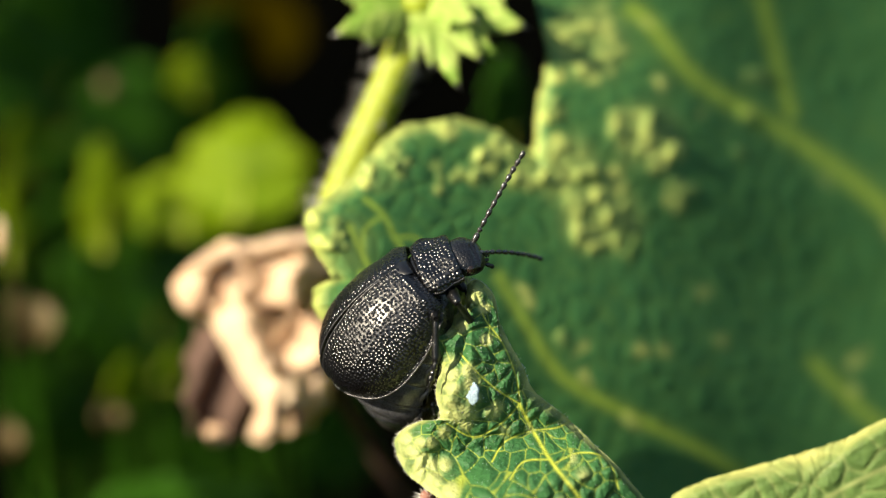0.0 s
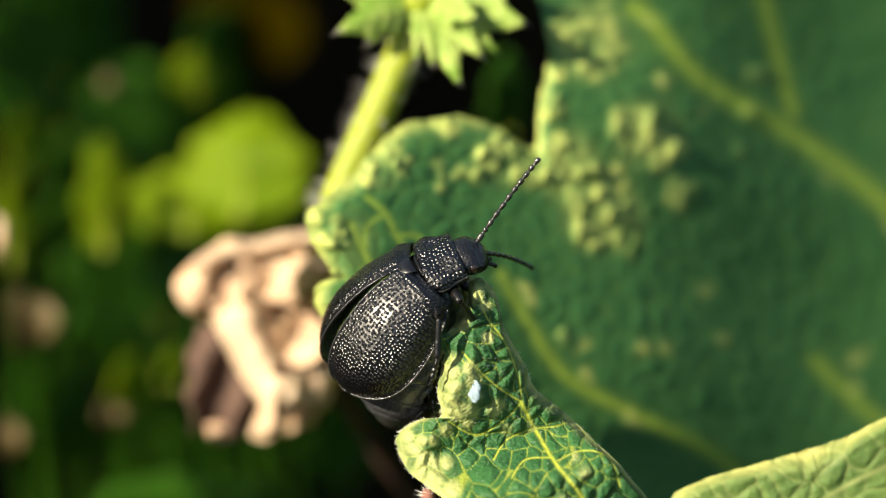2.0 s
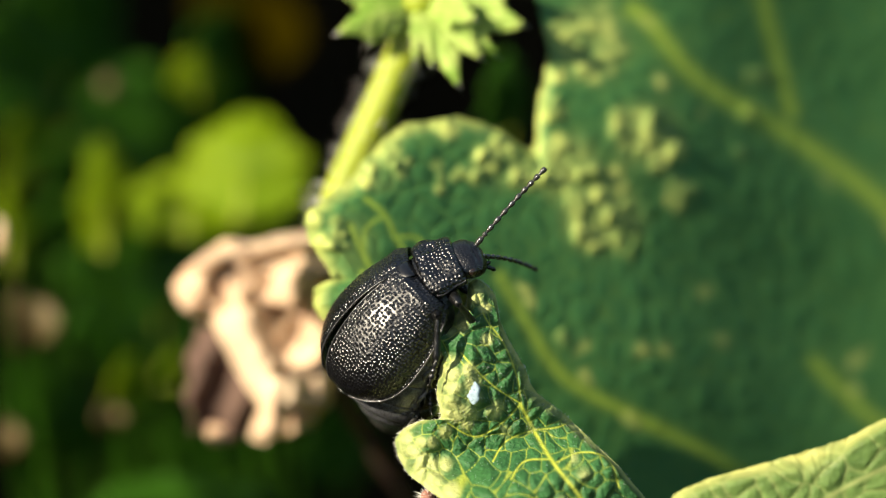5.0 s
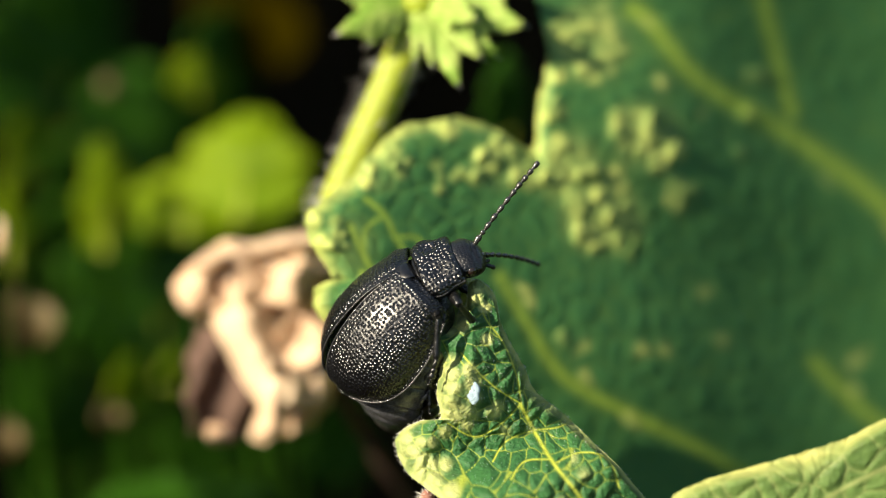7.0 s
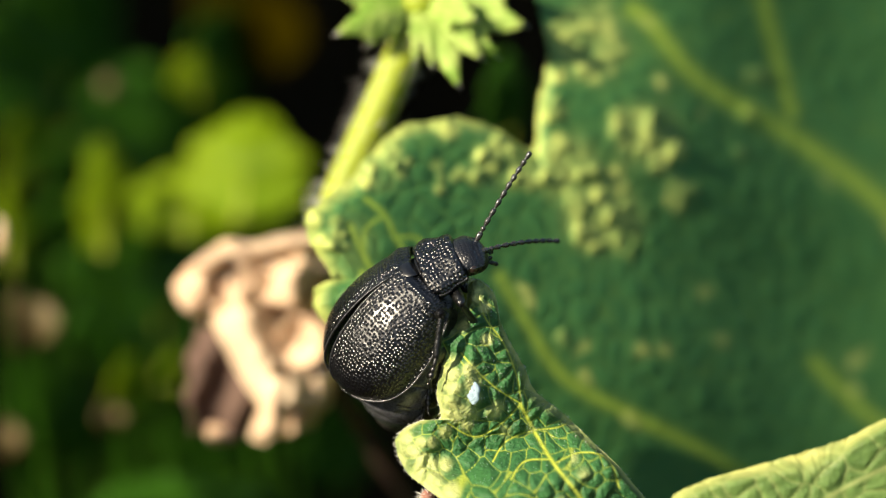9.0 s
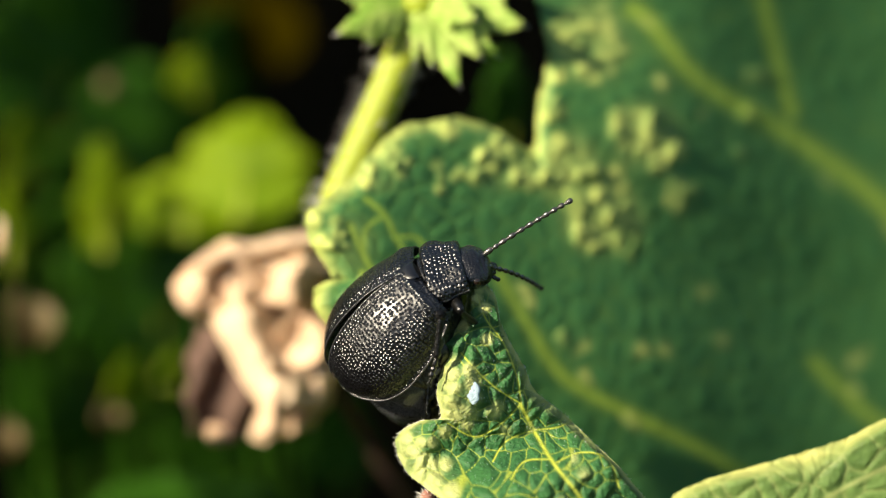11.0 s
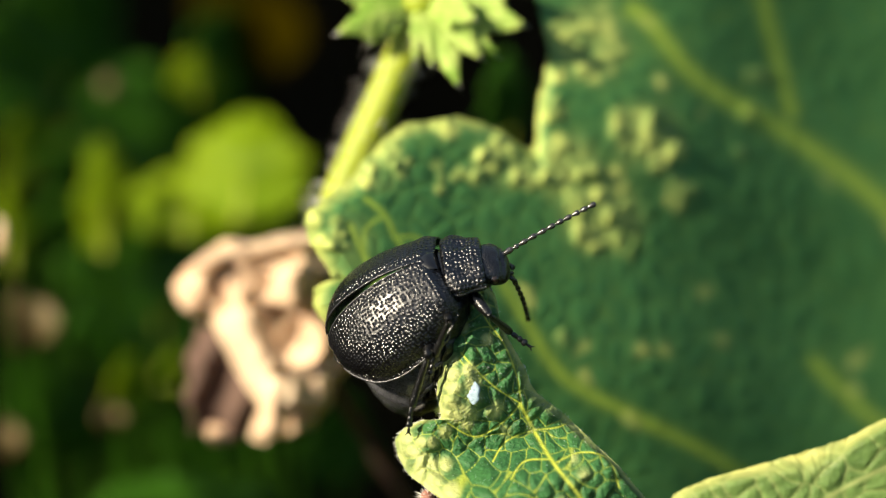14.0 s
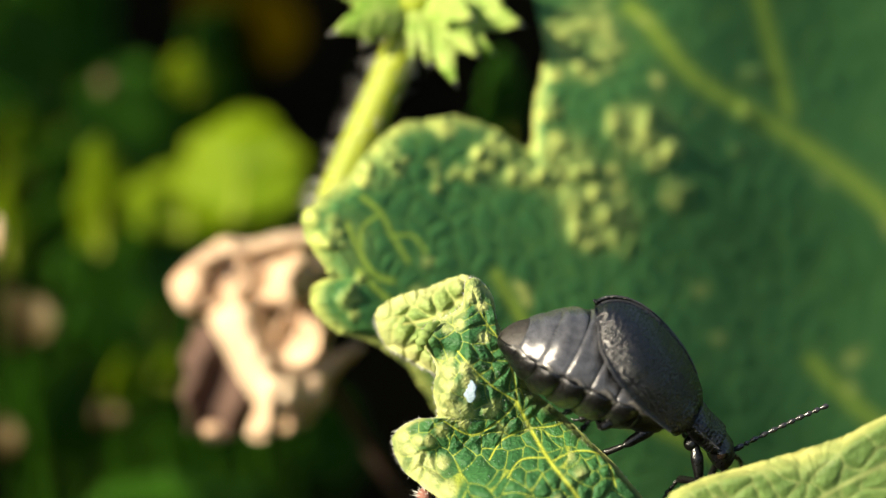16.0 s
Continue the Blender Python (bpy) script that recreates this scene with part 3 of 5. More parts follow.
def shade_leaves():
    """Unseen leaves added above and beside the view to keep the soil behind in shade."""
    rng = np.random.default_rng(31)
    inv = VIEW.inverted()
    spots = [(gx, gy, 0.0, 0.23, 60) for gx in (-0.09, -0.01, 0.07) for gy in (0.16, 0.25, 0.34)]
    for gx, gy, gz, up, r in spots:
        k = up / sun_way.z
        lit = VIEW @ (Vector(far(-10.5, 46, 3.0)) * MM)
        off = Vector((gx, gy, gz)) - lit
        if (off - sun_way * off.dot(sun_way)).length < (r + 12) * MM:
            continue
        x, y, z = gx + k * sun_way.x + 0.012 * rng.normal(), gy + k * sun_way.y + 0.012 * rng.normal(), up + 0.02 * rng.normal()
        ang = np.linspace(0, 2 * np.pi, 15, endpoint=False)
        rad = r * (1 + 0.14 * np.cos(5 * ang) + rng.normal(0, 0.04, 15))
        shade_leaf([(float(q * np.cos(a)), float(q * np.sin(a))) for q, a in zip(rad, ang)], np.array(inv @ Vector((x, y, z))) / MM, "unseen broad leaf added overhead to shade the soil")


front_leaf()
large_leaf()
pale_leaf()
shade_leaves()


# ---- the hairy stem with its bud ----
def leaflet(base, tip, width, arch, fold=0.35, nu=64, nv=25):
    """A small saw-toothed leaf from base to tip, creased along its rib and side veins."""
    base, tip = np.array(base, float), np.array(tip, float)
    d = tip - base
    side = np.cross(d / np.linalg.norm(d), (0, -1, 0))
    side /= np.linalg.norm(side)
    nrm = np.cross(side, d / np.linalg.norm(d))
    u = np.linspace(0, 1, nu)[:, None]
    v = np.linspace(-1, 1, nv)[None]
    saw = ((u * 2.8 + 0.15 * np.sign(v)) % 1) ** 1.3
    w = width * (np.sin(np.pi * np.clip(0.12 + 0.88 * u, 0, 1) ** 0.8) ** 0.85 * (0.74 + 0.5 * saw * np.abs(v) ** 3) + 0.02)
    lift = arch * np.sin(np.pi * u) - fold * np.abs(v) * w - 0.10 * np.exp(-(v / 0.07) ** 2) * (1 - u)
    lift = lift + 0.035 * width * np.cos(2 * np.pi * (u * 5.6 - 0.9 * np.abs(v))) + 0.03 * np.sin(31 * u) * np.sin(17 * v + 5 * u)
    p = base + u[..., None] * d + (v * w)[..., None] * side + (lift + 0 * v)[..., None] * nrm
    return shell(p, 0.12)


def bud_stem():
    plant = thing("hairy_stem", HERE.copy(), "yellow-green hairy stem with a light green leafy bud", "stem")
    top, low = far(-1.05, 13.6, 10.3), far(-4.5, 13.8, 2.4)
    root = to_ground(far(3.0, 22, -9), (10, 30))
    pts = smooth_line((root, far(1.5, 20, -6), far(-2.6, 17, -2.0), far(-4.55, 14.0, 1.2), low, (top + low) / 2, top), 70)
    part("stalk", tube(pts, np.linspace(1.0, 0.82, 70), 36), M_STEM, plant, "yellow-green stalk")
    rng = np.random.default_rng(9)
    n = 420
    at = rng.uniform(34, 69, n)
    i = at.astype(int)
    f = (at - i)[:, None]
    axis = pts[i] * (1 - f) + pts[np.minimum(i + 1, 69)] * f
    ang = rng.uniform(0, 2 * np.pi, n)
    out = np.stack((np.cos(ang), np.sin(ang), rng.normal(0.0, 0.25, n)), 1)
    part("hairs", hairs(axis + out * 0.8, out, rng.uniform(0.4, 1.3, n), 0.022), M_HAIR, plant, "white bristly hairs", kind="stuff")
    heart = far(-0.95, 12.8, 11.0)
    part("bud", ball(heart, (0.95, 0.9, 0.9)), M_STEM, plant, "yellow-green bud base")
    tips = [(-4.55, 9.6, 9.4, 0.95), (-4.6, 11.4, 10.4, 1.0), (-3.2, 9.2, 11.4, 0.7), (-1.25, 8.4, 9.0, 0.35), (-0.5, 8.2, 8.8, 0.32), (0.65, 7.35, 8.2, 0.70),
            (1.6, 8.55, 9.0, 0.75), (2.25, 8.7, 9.9, 0.7), (3.5, 9.9, 9.4, 1.15), (3.2, 11.6, 10.4, 1.1), (-2.2, 12.6, 11.4, 1.0), (0.6, 13.0, 11.4, 1.1), (1.4, 10.2, 8.0, 0.9)]
    for x, z, y, w in tips:
        tip = far(x, 11.6 + 0.7 * (y - 10), z)
        part("leaflet", leaflet(heart + (tip - heart) * 0.12, tip, w, 0.25), M_BUD, plant)
        d = tip - heart
        part("bristle", hairs([tip - d * 0.04], [d + np.array((0.2, 0, -0.3))], [0.75], 0.06), M_HAIR, plant, "white bristle")


bud_stem()


# ---- the dry leaf ----
def dry_leaf():
    leaf = thing("dry_leaf", HERE @ Matrix.Translation((-0.0001, 0.003, 0)), "crumpled tan dry leaf hanging behind the green leaf", "leaf")

    def sheet(x0, z0, x1, z1, w0, w1, y, folds, seed, deep=0.5, curl=0.6, nu=60, nv=50):
        """A crumpled strip from one end to the other, with folds along it."""
        rng = np.random.default_rng(seed)
        a, b = np.array((x0, z0)), np.array((x1, z1))
        d = (b - a)
        s = np.array((-d[1], d[0])) / np.linalg.norm(d)
        u, v = np.linspace(0, 1, nu)[:, None], np.linspace(-1, 1, nv)[None]
        w = (w0 + (w1 - w0) * u) * (0.72 + 0.28 * np.sin(np.pi * (0.1 + 0.85 * u))) * (1 + 0.08 * np.sin(17 * u + seed))
        q = a + u[..., None] * d + (v * w)[..., None] * s
        k = rng.random(3) * 6
        yy = y + deep * np.sin(folds * np.pi * v + 1.4 * np.sin(3 * u + k[0]) + k[1]) * (0.5 + 0.5 * u) + curl * v ** 4 + 0.25 * np.sin(7 * u + 4 * v + k[2])
        p = np.stack((q[..., 0] * (1 + yy / DIST), yy, q[..., 1] * (1 + yy / DIST)), 2)
        return shell(p, 0.15)

    def crown_depth(x, z, rim):
        """Three swollen folds under a rolled upper edge."""
        y = 17.0 + 0 * x
        for xr, w, h in ((-10.9, 1.15, 1.5), (-8.9, 0.80, 1.1), (-6.75, 0.95, 1.6)):
            xr = xr + 0.22 * (z + 2.0)
            y = y - h * np.exp(-((x - xr) / w) ** 2) * step(z, -4.2, -2.2) * (1 - 0.6 * step(z, -0.9, -0.3))
        y = y - 1.3 * np.exp(-((z - 0.05 - 0.3 * np.sin(x * 0.8) + 0.35 * np.maximum(-9.5 - x, 0)) / 0.32) ** 2)
        return y + 1.2 * np.exp(-(rim / 0.35) ** 2) + 0.12 * np.sin(x * 5 + 2 * np.sin(z * 3)) + 0.08 * np.sin(z * 7 + x * 3)

    crown = [(-12.0, -1.8), (-11.5, -0.9), (-10.6, -0.2), (-9.6, 0.4), (-8.4, 0.3), (-7.2, 0.6), (-5.7, 0.7), (-5.0, 0.2), (-4.7, -0.8), (-5.4, -1.6), (-5.6, -2.5), (-6.2, -2.9),
             (-7.2, -2.7), (-7.9, -3.2), (-8.1, -4.2), (-9.3, -3.7), (-10.2, -3.1), (-11.3, -2.9)]
    shape, attrs, p = blistered_blade(crown, crown_depth, [], 70, 240, 0.9, 0.10, 41, thick=0.18, teeth=0.05, centre=(-8.6, -1.6))
    part("lobe", shape, M_DRY, leaf, "tan puffed and folded lobe")

    def neck_depth(x, z, rim):
        mid = -8.9 + 0.0 * z + 1.9 * step(-z, 3.2, 6.6)
        y = 16.4 - 1.2 * np.exp(-((x - mid) / 1.0) ** 2) - 0.5 * np.exp(-((x + 7.6) / 0.35) ** 2) * step(-z, 5.6, 6.6)
        return y + 0.9 * np.exp(-(rim / 0.3) ** 2) + 0.07 * np.sin(x * 4.4 + 0.7 * z) + 0.05 * np.sin(x * 8 - z * 3)

    neck = [(-10.3, -2.7), (-7.8, -2.6), (-7.6, -4.4), (-7.3, -5.3), (-6.4, -5.8), (-5.3, -5.4), (-3.8, -4.4), (-3.4, -4.6), (-4.7, -5.9), (-5.0, -7.0), (-5.6, -7.4), (-6.6, -7.3),
            (-7.2, -8.2), (-8.0, -8.7), (-8.6, -8.3), (-8.1, -7.2), (-8.7, -6.2), (-9.5, -4.8)]
    shape, attrs, p = blistered_blade(neck, neck_depth, [], 60, 240, 0.8, 0.08, 43, thick=0.18, teeth=0.05, centre=(-7.6, -6.0))
    part("neck", shape, M_DRY, leaf, "tan wrinkled neck")
    r, ang = np.linspace(0.02, 1, 20)[:, None], np.linspace(0, 2 * np.pi, 49)[None]
    dip = 0.75 * (1 - r ** 2) - 0.25 * np.exp(-((r - 0.93) / 0.08) ** 2) + 0.06 * np.sin(3 * ang + 4 * r)
    at = far(-6.35, 15.6, -4.15)
    bowl = np.stack((at[0] + 1.25 * r * np.cos(ang) * (1 + 0.05 * np.sin(2 * ang)), at[1] + dip - 0.35 * r * np.cos(ang), at[2] + 1.3 * r * np.sin(ang)), 2)
    part("spoon", shell(bowl, 0.15), M_DRY, leaf, "round hollow tan lobe")
    part("tip", sheet(-9.2, -8.2, -10.5, -8.3, 0.4, 0.5, 18.0, 1.0, 8, 0.3, 0.5), M_DRY, leaf)
    # This lobe's shade is put into its colour, far darker than the other lobes.
    part("shaded_lobe", sheet(-9.4, -3.6, -9.9, -8.4, 1.9, 1.7, 18.5, 1.4, 9, 0.7, 0.8), M_DRY_DARK, leaf, "dry lobe, its shade put into dark brown")
    part("hind_lobe", sheet(-6.2, -0.4, -5.9, -5.6, 1.0, 1.3, 17.8, 1.0, 10, 0.25, 0.4), M_DRY, leaf, "tan lobe behind the folds")
    part("hind_lobe", sheet(-8.2, -0.8, -7.4, -6.4, 1.9, 1.5, 18.4, 1.0, 12, 0.25, 0.4), M_DRY, leaf, "tan lobe behind the folds")
    part("hind_lobe", sheet(-7.3, -5.4, -6.3, -8.1, 1.3, 1.0, 18.0, 1.3, 14, 0.35, 0.5), M_DRY, leaf, "tan lobe behind the folds")
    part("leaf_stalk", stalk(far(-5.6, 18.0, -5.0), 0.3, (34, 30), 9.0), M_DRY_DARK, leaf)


dry_leaf()


# ---- weeds in the distance ----
def weed(x, z, y, w, h, turn, tilt, material, label, group="", seed=0):
    """A single broad, lobed leaf on a stalk; turn and tilt face it sideways and upward."""
    c = far(x, y, z)
    k = 1 + y / DIST
    plant = thing("weed", HERE.copy(), label, "plant", group)
    u, v = np.linspace(0, 1, 60)[:, None], np.linspace(-1, 1, 25)[None]
    lobes = 1 + 0.36 * np.abs(np.sin(u * 7.5 + seed + 0.5 * np.sign(v))) - 0.18 + 0.05 * np.sin(u * 47 + seed)
    wid = w * k / 2 * np.sin(np.pi * np.clip(0.05 + 0.94 * u, 0, 1) ** 0.75) ** 0.6 * lobes
    fold = 0.10 * w * np.abs(v) + 0.05 * w * np.sin(6 * u + seed) + 0.02 * w * np.cos(22 * u - 5 * np.abs(v))
    p = np.stack((v * wid, fold + 0.10 * w * u ** 2, (u - 0.5) * h * k + 0.12 * h * np.abs(v) * (1 - u) + 0 * v), 2)
    m = np.array(pose(0, 0, 0, tilt, 0, turn).to_3x3())
    p = p @ m.T + c
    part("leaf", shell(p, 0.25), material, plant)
    rib = p[:, 12] - np.array((0, 0.12, 0))
    part("midrib", tube(rib[2:56:3], np.linspace(0.22, 0.06, 18), 8), M_STEM, plant, "pale midrib")
    part("stalk", stalk(p[0, 12] * 0.97 + c * 0.03, 0.28, (6, 12)), M_WEED_SHADED, plant)


LIT, DIM = "weed leaf, sunlight put into its yellow-green, on a thin stalk", "weed leaf, shade put into its dark green, on a thin stalk"
for k, row in enumerate([(-8.9, 3.6, 40, 5.6, 5.0, -20, -10, M_WEED_SUNLIT, LIT), (-11.3, 2.2, 43, 5.0, 3.8, 5, -30, M_WEED_SUNLIT, LIT), (-14.9, 2.2, 40, 2.4, 5.2, 28, 0, M_WEED_SUNLIT, LIT), (-10.9, 7.6, 44, 2.4, 2.0, 40, 0, M_WEED_SUNLIT, LIT),
                         (-19.2, 1.2, 46, 1.6, 4.4, 30, 0, M_WEED_SUNLIT, LIT), (-18.4, 4.4, 47, 2.2, 3.0, 50, 0, M_WEED_SUNLIT, LIT), (-11.8, -5.4, 36, 1.4, 1.8, 40, 0, M_WEED_SUNLIT, LIT),
                         (-13.8, -6.0, 40, 2.4, 2.2, 58, 10, M_WEED_SUNLIT, LIT), (-7.4, 0.9, 41, 3.2, 1.6, 30, 0, M_WEED_SUNLIT, LIT), (-11.0, -10.9, 34, 9.0, 2.6, 40, -20, M_WEED_SHADED, DIM),
                         (-12.6, -1.9, 50, 9.0, 8.6, 44, 0, M_WEED_SHADED, DIM), (-16.6, 8.6, 52, 8.6, 9.0, 46, 10, M_WEED_SHADED, DIM), (-10.0, -8.4, 53, 5, 4.0, 55, 10, M_WEED_SHADED, DIM),
                         (3.0, 6.6, 34, 3.0, 4.0, 50, 0, M_WEED_SHADED, DIM), (-12.6, 3.4, 54, 11, 9, 44, 10, M_WEED_SHADED, DIM),
                         (-17.0, -7.6, 54, 6, 5, 46, 10, M_WEED_SHADED, DIM), (-9.6, 8.2, 57, 5, 5, 64, 10, M_WEED_SHADED, DIM), (-4.4, -8.8, 53, 5, 4, 58, 10, M_WEED_SHADED, DIM)]):
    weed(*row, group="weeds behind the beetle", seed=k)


def litter(x, z, y, w, h, material, label, seed):
    bit = thing("dry_leaf", HERE.copy(), label, "leaf", "dry litter")
    c = far(x, y, z)
    u, v = np.linspace(-1, 1, 16)[:, None], np.linspace(-1, 1, 12)[None]
    k = 1 + y / DIST
    p = np.stack((u * w * k / 2 * np.sqrt(1 - 0.8 * v ** 2), 0.3 * np.sin(3 * u + seed) + 0.5 * v ** 2, v * h * k / 2 * (1 - 0.3 * u) + 0 * u), 2) + c
    part("blade", shell(p, 0.2), material, bit)
    part("leaf_stalk", stalk(c + np.array((0, 0.4, -0.2 * h)), 0.18, (2, 4)), M_WEED_SHADED, bit)


litter(-18.2, -3.2, 32, 2.5, 2.2, M_STRAW, "pale straw-coloured dry leaf scrap on a stalk", 1)
litter(-14.6, -7.4, 32, 1.4, 1.0, M_STRAW, "tan dry leaf scrap on a stalk", 2)
litter(-19.0, -8.4, 32, 1.4, 1.5, M_STRAW, "tan dry leaf scrap on a stalk", 3)
# Added leaf for the dim brown background; its near-black colour holds the shade.
litter(-8.6, 9.6, 58, 5.5, 4.5, M_BROWN, "large brown dead leaf added behind, shade put into its colour", 7)
litter(-19.6, 0.5, 27, 0.5, 1.4, M_DRY, "tan dry leaf scrap on a stalk", 4)


def withered_bud():
    """A small reddish withered bud that peeps up below the near leaf."""
    plant = thing("withered_bud", HERE.copy(), "small reddish brown withered bud with pale hairs", "plant")
    c = np.array((-0.68, 0.3, -11.05))
    part("bud", ball(c, (0.32, 0.3, 0.42), 14, 18), M_RED, plant, "reddish brown bud")
    rng = np.random.default_rng(6)
    way = rng.normal(0, 1, (60, 3)) + np.array((0, -0.3, 0.8))
    root = c + way / np.linalg.norm(way, axis=1, keepdims=True) * np.array((0.3, 0.28, 0.4))
    part("hairs", hairs(root, way, rng.uniform(0.1, 0.45, 60), 0.02), M_HAIR, plant, "pale hairs", kind="stuff")
    part("stalk", stalk(c - np.array((0, 0, 0.3)), 0.2, (3, 6)), M_DRY_DARK, plant)


withered_bud()


def glint_bead():
    """A small pale bead added for an out-of-focus glint, high on a stalk, far behind."""
    c = far(-14.75, 42, 7.2)
    plant = thing("glint_bead", HERE.copy(), "tiny pale bead added for an out-of-focus glint, on a thin stalk", "plant")
    part("seed", ball(c, (0.55, 0.55, 0.6), 10, 14), M_STRAW, plant)
    part("stalk", stalk(c, 0.12, (4, 10)), M_WEED_SHADED, plant)


glint_bead()


# ---- the beetle ----
def elytron(side):
    """A domed wing case with a raised margin; side is 1 for the left one."""
    nu, nv = 84, 56
    u = 1 - (1 - np.linspace(0, 1, nu)) ** 1.6
    v = np.linspace(0, 1, nv)
    a, b = np.clip(u / 0.55, 0, 1), np.clip((u - 0.55) / 0.45, 0, 1)
    wide = np.where(u < 0.55, 2.1 + 0.70 * np.sin(np.pi / 2 * a), 2.80 * np.sqrt(np.clip(1 - b ** 2.1, 0, 1)) + 0.02)
    a, b = np.clip(u / 0.45, 0, 1), np.clip((u - 0.45) / 0.55, 0, 1)
    high = np.where(u < 0.45, 1.15 + 0.75 * np.sin(np.pi / 2 * a), 1.9 * np.sqrt(np.clip(1 - b ** 2.6, 0, 1)))
    low = -0.20 - 0.20 * np.sin(np.pi * u) + 0.3 * step(u, 0.8, 1.0)
    front = step(u, 0, 0.07)
    phi = v[None] * radians(102)
    y = wide[:, None] * np.sin(phi)
    z = low[:, None] + (np.maximum(high - low, 0.02) * (0.72 + 0.28 * front))[:, None] * np.cos(phi) ** 1.0
    rim = step(v, 0.93, 1.0)[None]
    y = y + 0.13 * rim * step(u, 0.02, 0.1)[:, None]
    z = z + 0.05 * rim - 0.05 * np.exp(-((v - 0.90) / 0.03) ** 2)[None]
    z = z + 0.05 * np.exp(-(v / 0.02) ** 2)[None] - 0.03 * np.exp(-((v - 0.06) / 0.025) ** 2)[None]
    z = z + 0.16 * np.exp(-((u[:, None] - 0.07) / 0.06) ** 2 - ((v[None] - 0.62) / 0.14) ** 2)
    ridge = 0.02 * np.sin(v[None] * 19) * (np.sin(np.pi * u) ** 0.7)[:, None] * (1 - rim)
    x = (0.12 - 6.5 * u)[:, None] - 0.25 * (1 - front)[:, None] * v[None] ** 4 + 0 * v[None]
    p = np.stack((x, side * (y + 0.015), z + ridge), 2)
    flat = np.stack((x, side * wide[:, None] * phi * 0.92, 0 * x), 2)
    if side > 0:
        p, flat = p[:, ::-1], flat[:, ::-1]
    seam, hem = (p[:, -1], p[:, 0]) if side > 0 else (p[:, 0], p[:, -1])
    rims = [tube(smooth_line(line[first:last:5], 60), np.full(60, r), 8) for line, r, first, last in ((seam, 0.038, 10, 82), (hem, 0.05, 5, 79))]
    return shell(p, 0.09), {"spread": np.tile(flat.reshape(-1, 3), (2, 1))}, rims


def ring_body(x, half, up, down, z0, power=1.0, sides=44):
    """A closed body with a cross-section that differs above and below."""
    w = np.linspace(0, 2 * np.pi, sides, endpoint=False)
    cy, cz = np.cos(w), np.sin(w)
    y = np.sign(cy) * np.abs(cy) ** power
    p = np.stack([np.stack((np.full(sides, xi), h * y, zi + np.where(cz > 0, a, b) * cz), 1) for xi, h, a, b, zi in zip(x, half, up, down, z0)])
    n = len(x)
    return p.reshape(-1, 3), grid_faces(n, sides, True) + [list(range(sides))[::-1], [(n - 1) * sides + k for k in range(sides)]]


def pronotum_shape():
    s = np.linspace(0, 1, 40)
    s = 0.5 - 0.5 * np.cos(np.pi * s)
    cap = np.clip(1 - np.abs(2 * s - 1) ** 16, 0.0, 1) ** 0.5
    half = (1.50 + 0.16 * np.sin(2.6 * s + 0.35) - 0.06 * np.cos(9.4 * s) - 0.20 * s ** 2) * (0.90 + 0.10 * cap)
    up = (0.80 - 0.10 * s) * (0.62 + 0.38 * cap)
    down = (0.70 - 0.1 * s) * (0.5 + 0.5 * cap)
    v, f = ring_body(0.04 + 1.80 * s, half, up, down, 0.24 - 0.12 * s, 0.72, 80)
    v = v.copy()
    # the side margin is a thin raised bead, the disc has two shallow dents and a middle furrow
    out = np.abs(v[:, 1]) / 1.6
    v[:, 2] += 0.07 * step(out, 0.86, 0.96)
    for cy in (-0.75, 0.75):
        v[:, 2] -= 0.15 * np.exp(-((v[:, 0] - 0.9) / 0.4) ** 2 - ((v[:, 1] - cy) / 0.35) ** 2) * (v[:, 2] > 0.2)
    v[:, 2] -= 0.07 * np.exp(-((v[:, 1]) / 0.18) ** 2) * (v[:, 2] > 0.3)
    return v, f


def pronotum_rim(side):
    """The narrow bead along the side of the neck shield, with its sharp corners."""
    s = np.linspace(0.03, 0.95, 30)
    half = 1.50 + 0.16 * np.sin(2.6 * s + 0.35) - 0.06 * np.cos(9.4 * s) - 0.20 * s ** 2
    return tube(np.stack((0.02 + 1.86 * s, side * (half - 0.03), 0.27 - 0.12 * s), 1), np.full(30, 0.055), 8)


def head_shape():
    s = np.linspace(0, 1, 26)
    x = 1.65 + 1.30 * s
    half = 1.08 * np.sqrt(np.clip(1 - (np.abs(s - 0.38) / 0.64) ** 2.6, 0.02, 1))
    up = 0.62 * np.sqrt(np.clip(1 - (np.abs(s - 0.35) / 0.67) ** 2.4, 0.02, 1))
    down = 0.72 * np.sqrt(np.clip(1 - (np.abs(s - 0.45) / 0.60) ** 2.6, 0.02, 1))
    v, f = ring_body(x, half, up, down, 0.06 - 0.32 * s ** 1.5, 0.95, 40)
    v = v.copy()
    v[:, 2] -= 0.06 * np.exp(-(v[:, 1] / 0.08) ** 2) * (v[:, 2] > 0.1) * step(v[:, 0], 1.9, 2.3)
    v[:, 2] -= 0.08 * np.exp(-((v[:, 0] - 2.62) / 0.07) ** 2) * (v[:, 2] > 0.0)
    return v, f


def wrapped(shape):
    """The measure along and round a body, for the pits in its surface."""
    v = shape[0]
    ang = np.arctan2(v[:, 1], v[:, 2] + 1.4)
    return {"spread": np.stack((v[:, 0], ang * 2.2, 0 * ang), 1)}


ABDOMEN_CUTS = (0.0, 1.3, 2.5, 3.75, 5.0, 6.15, 7.15, 7.9)


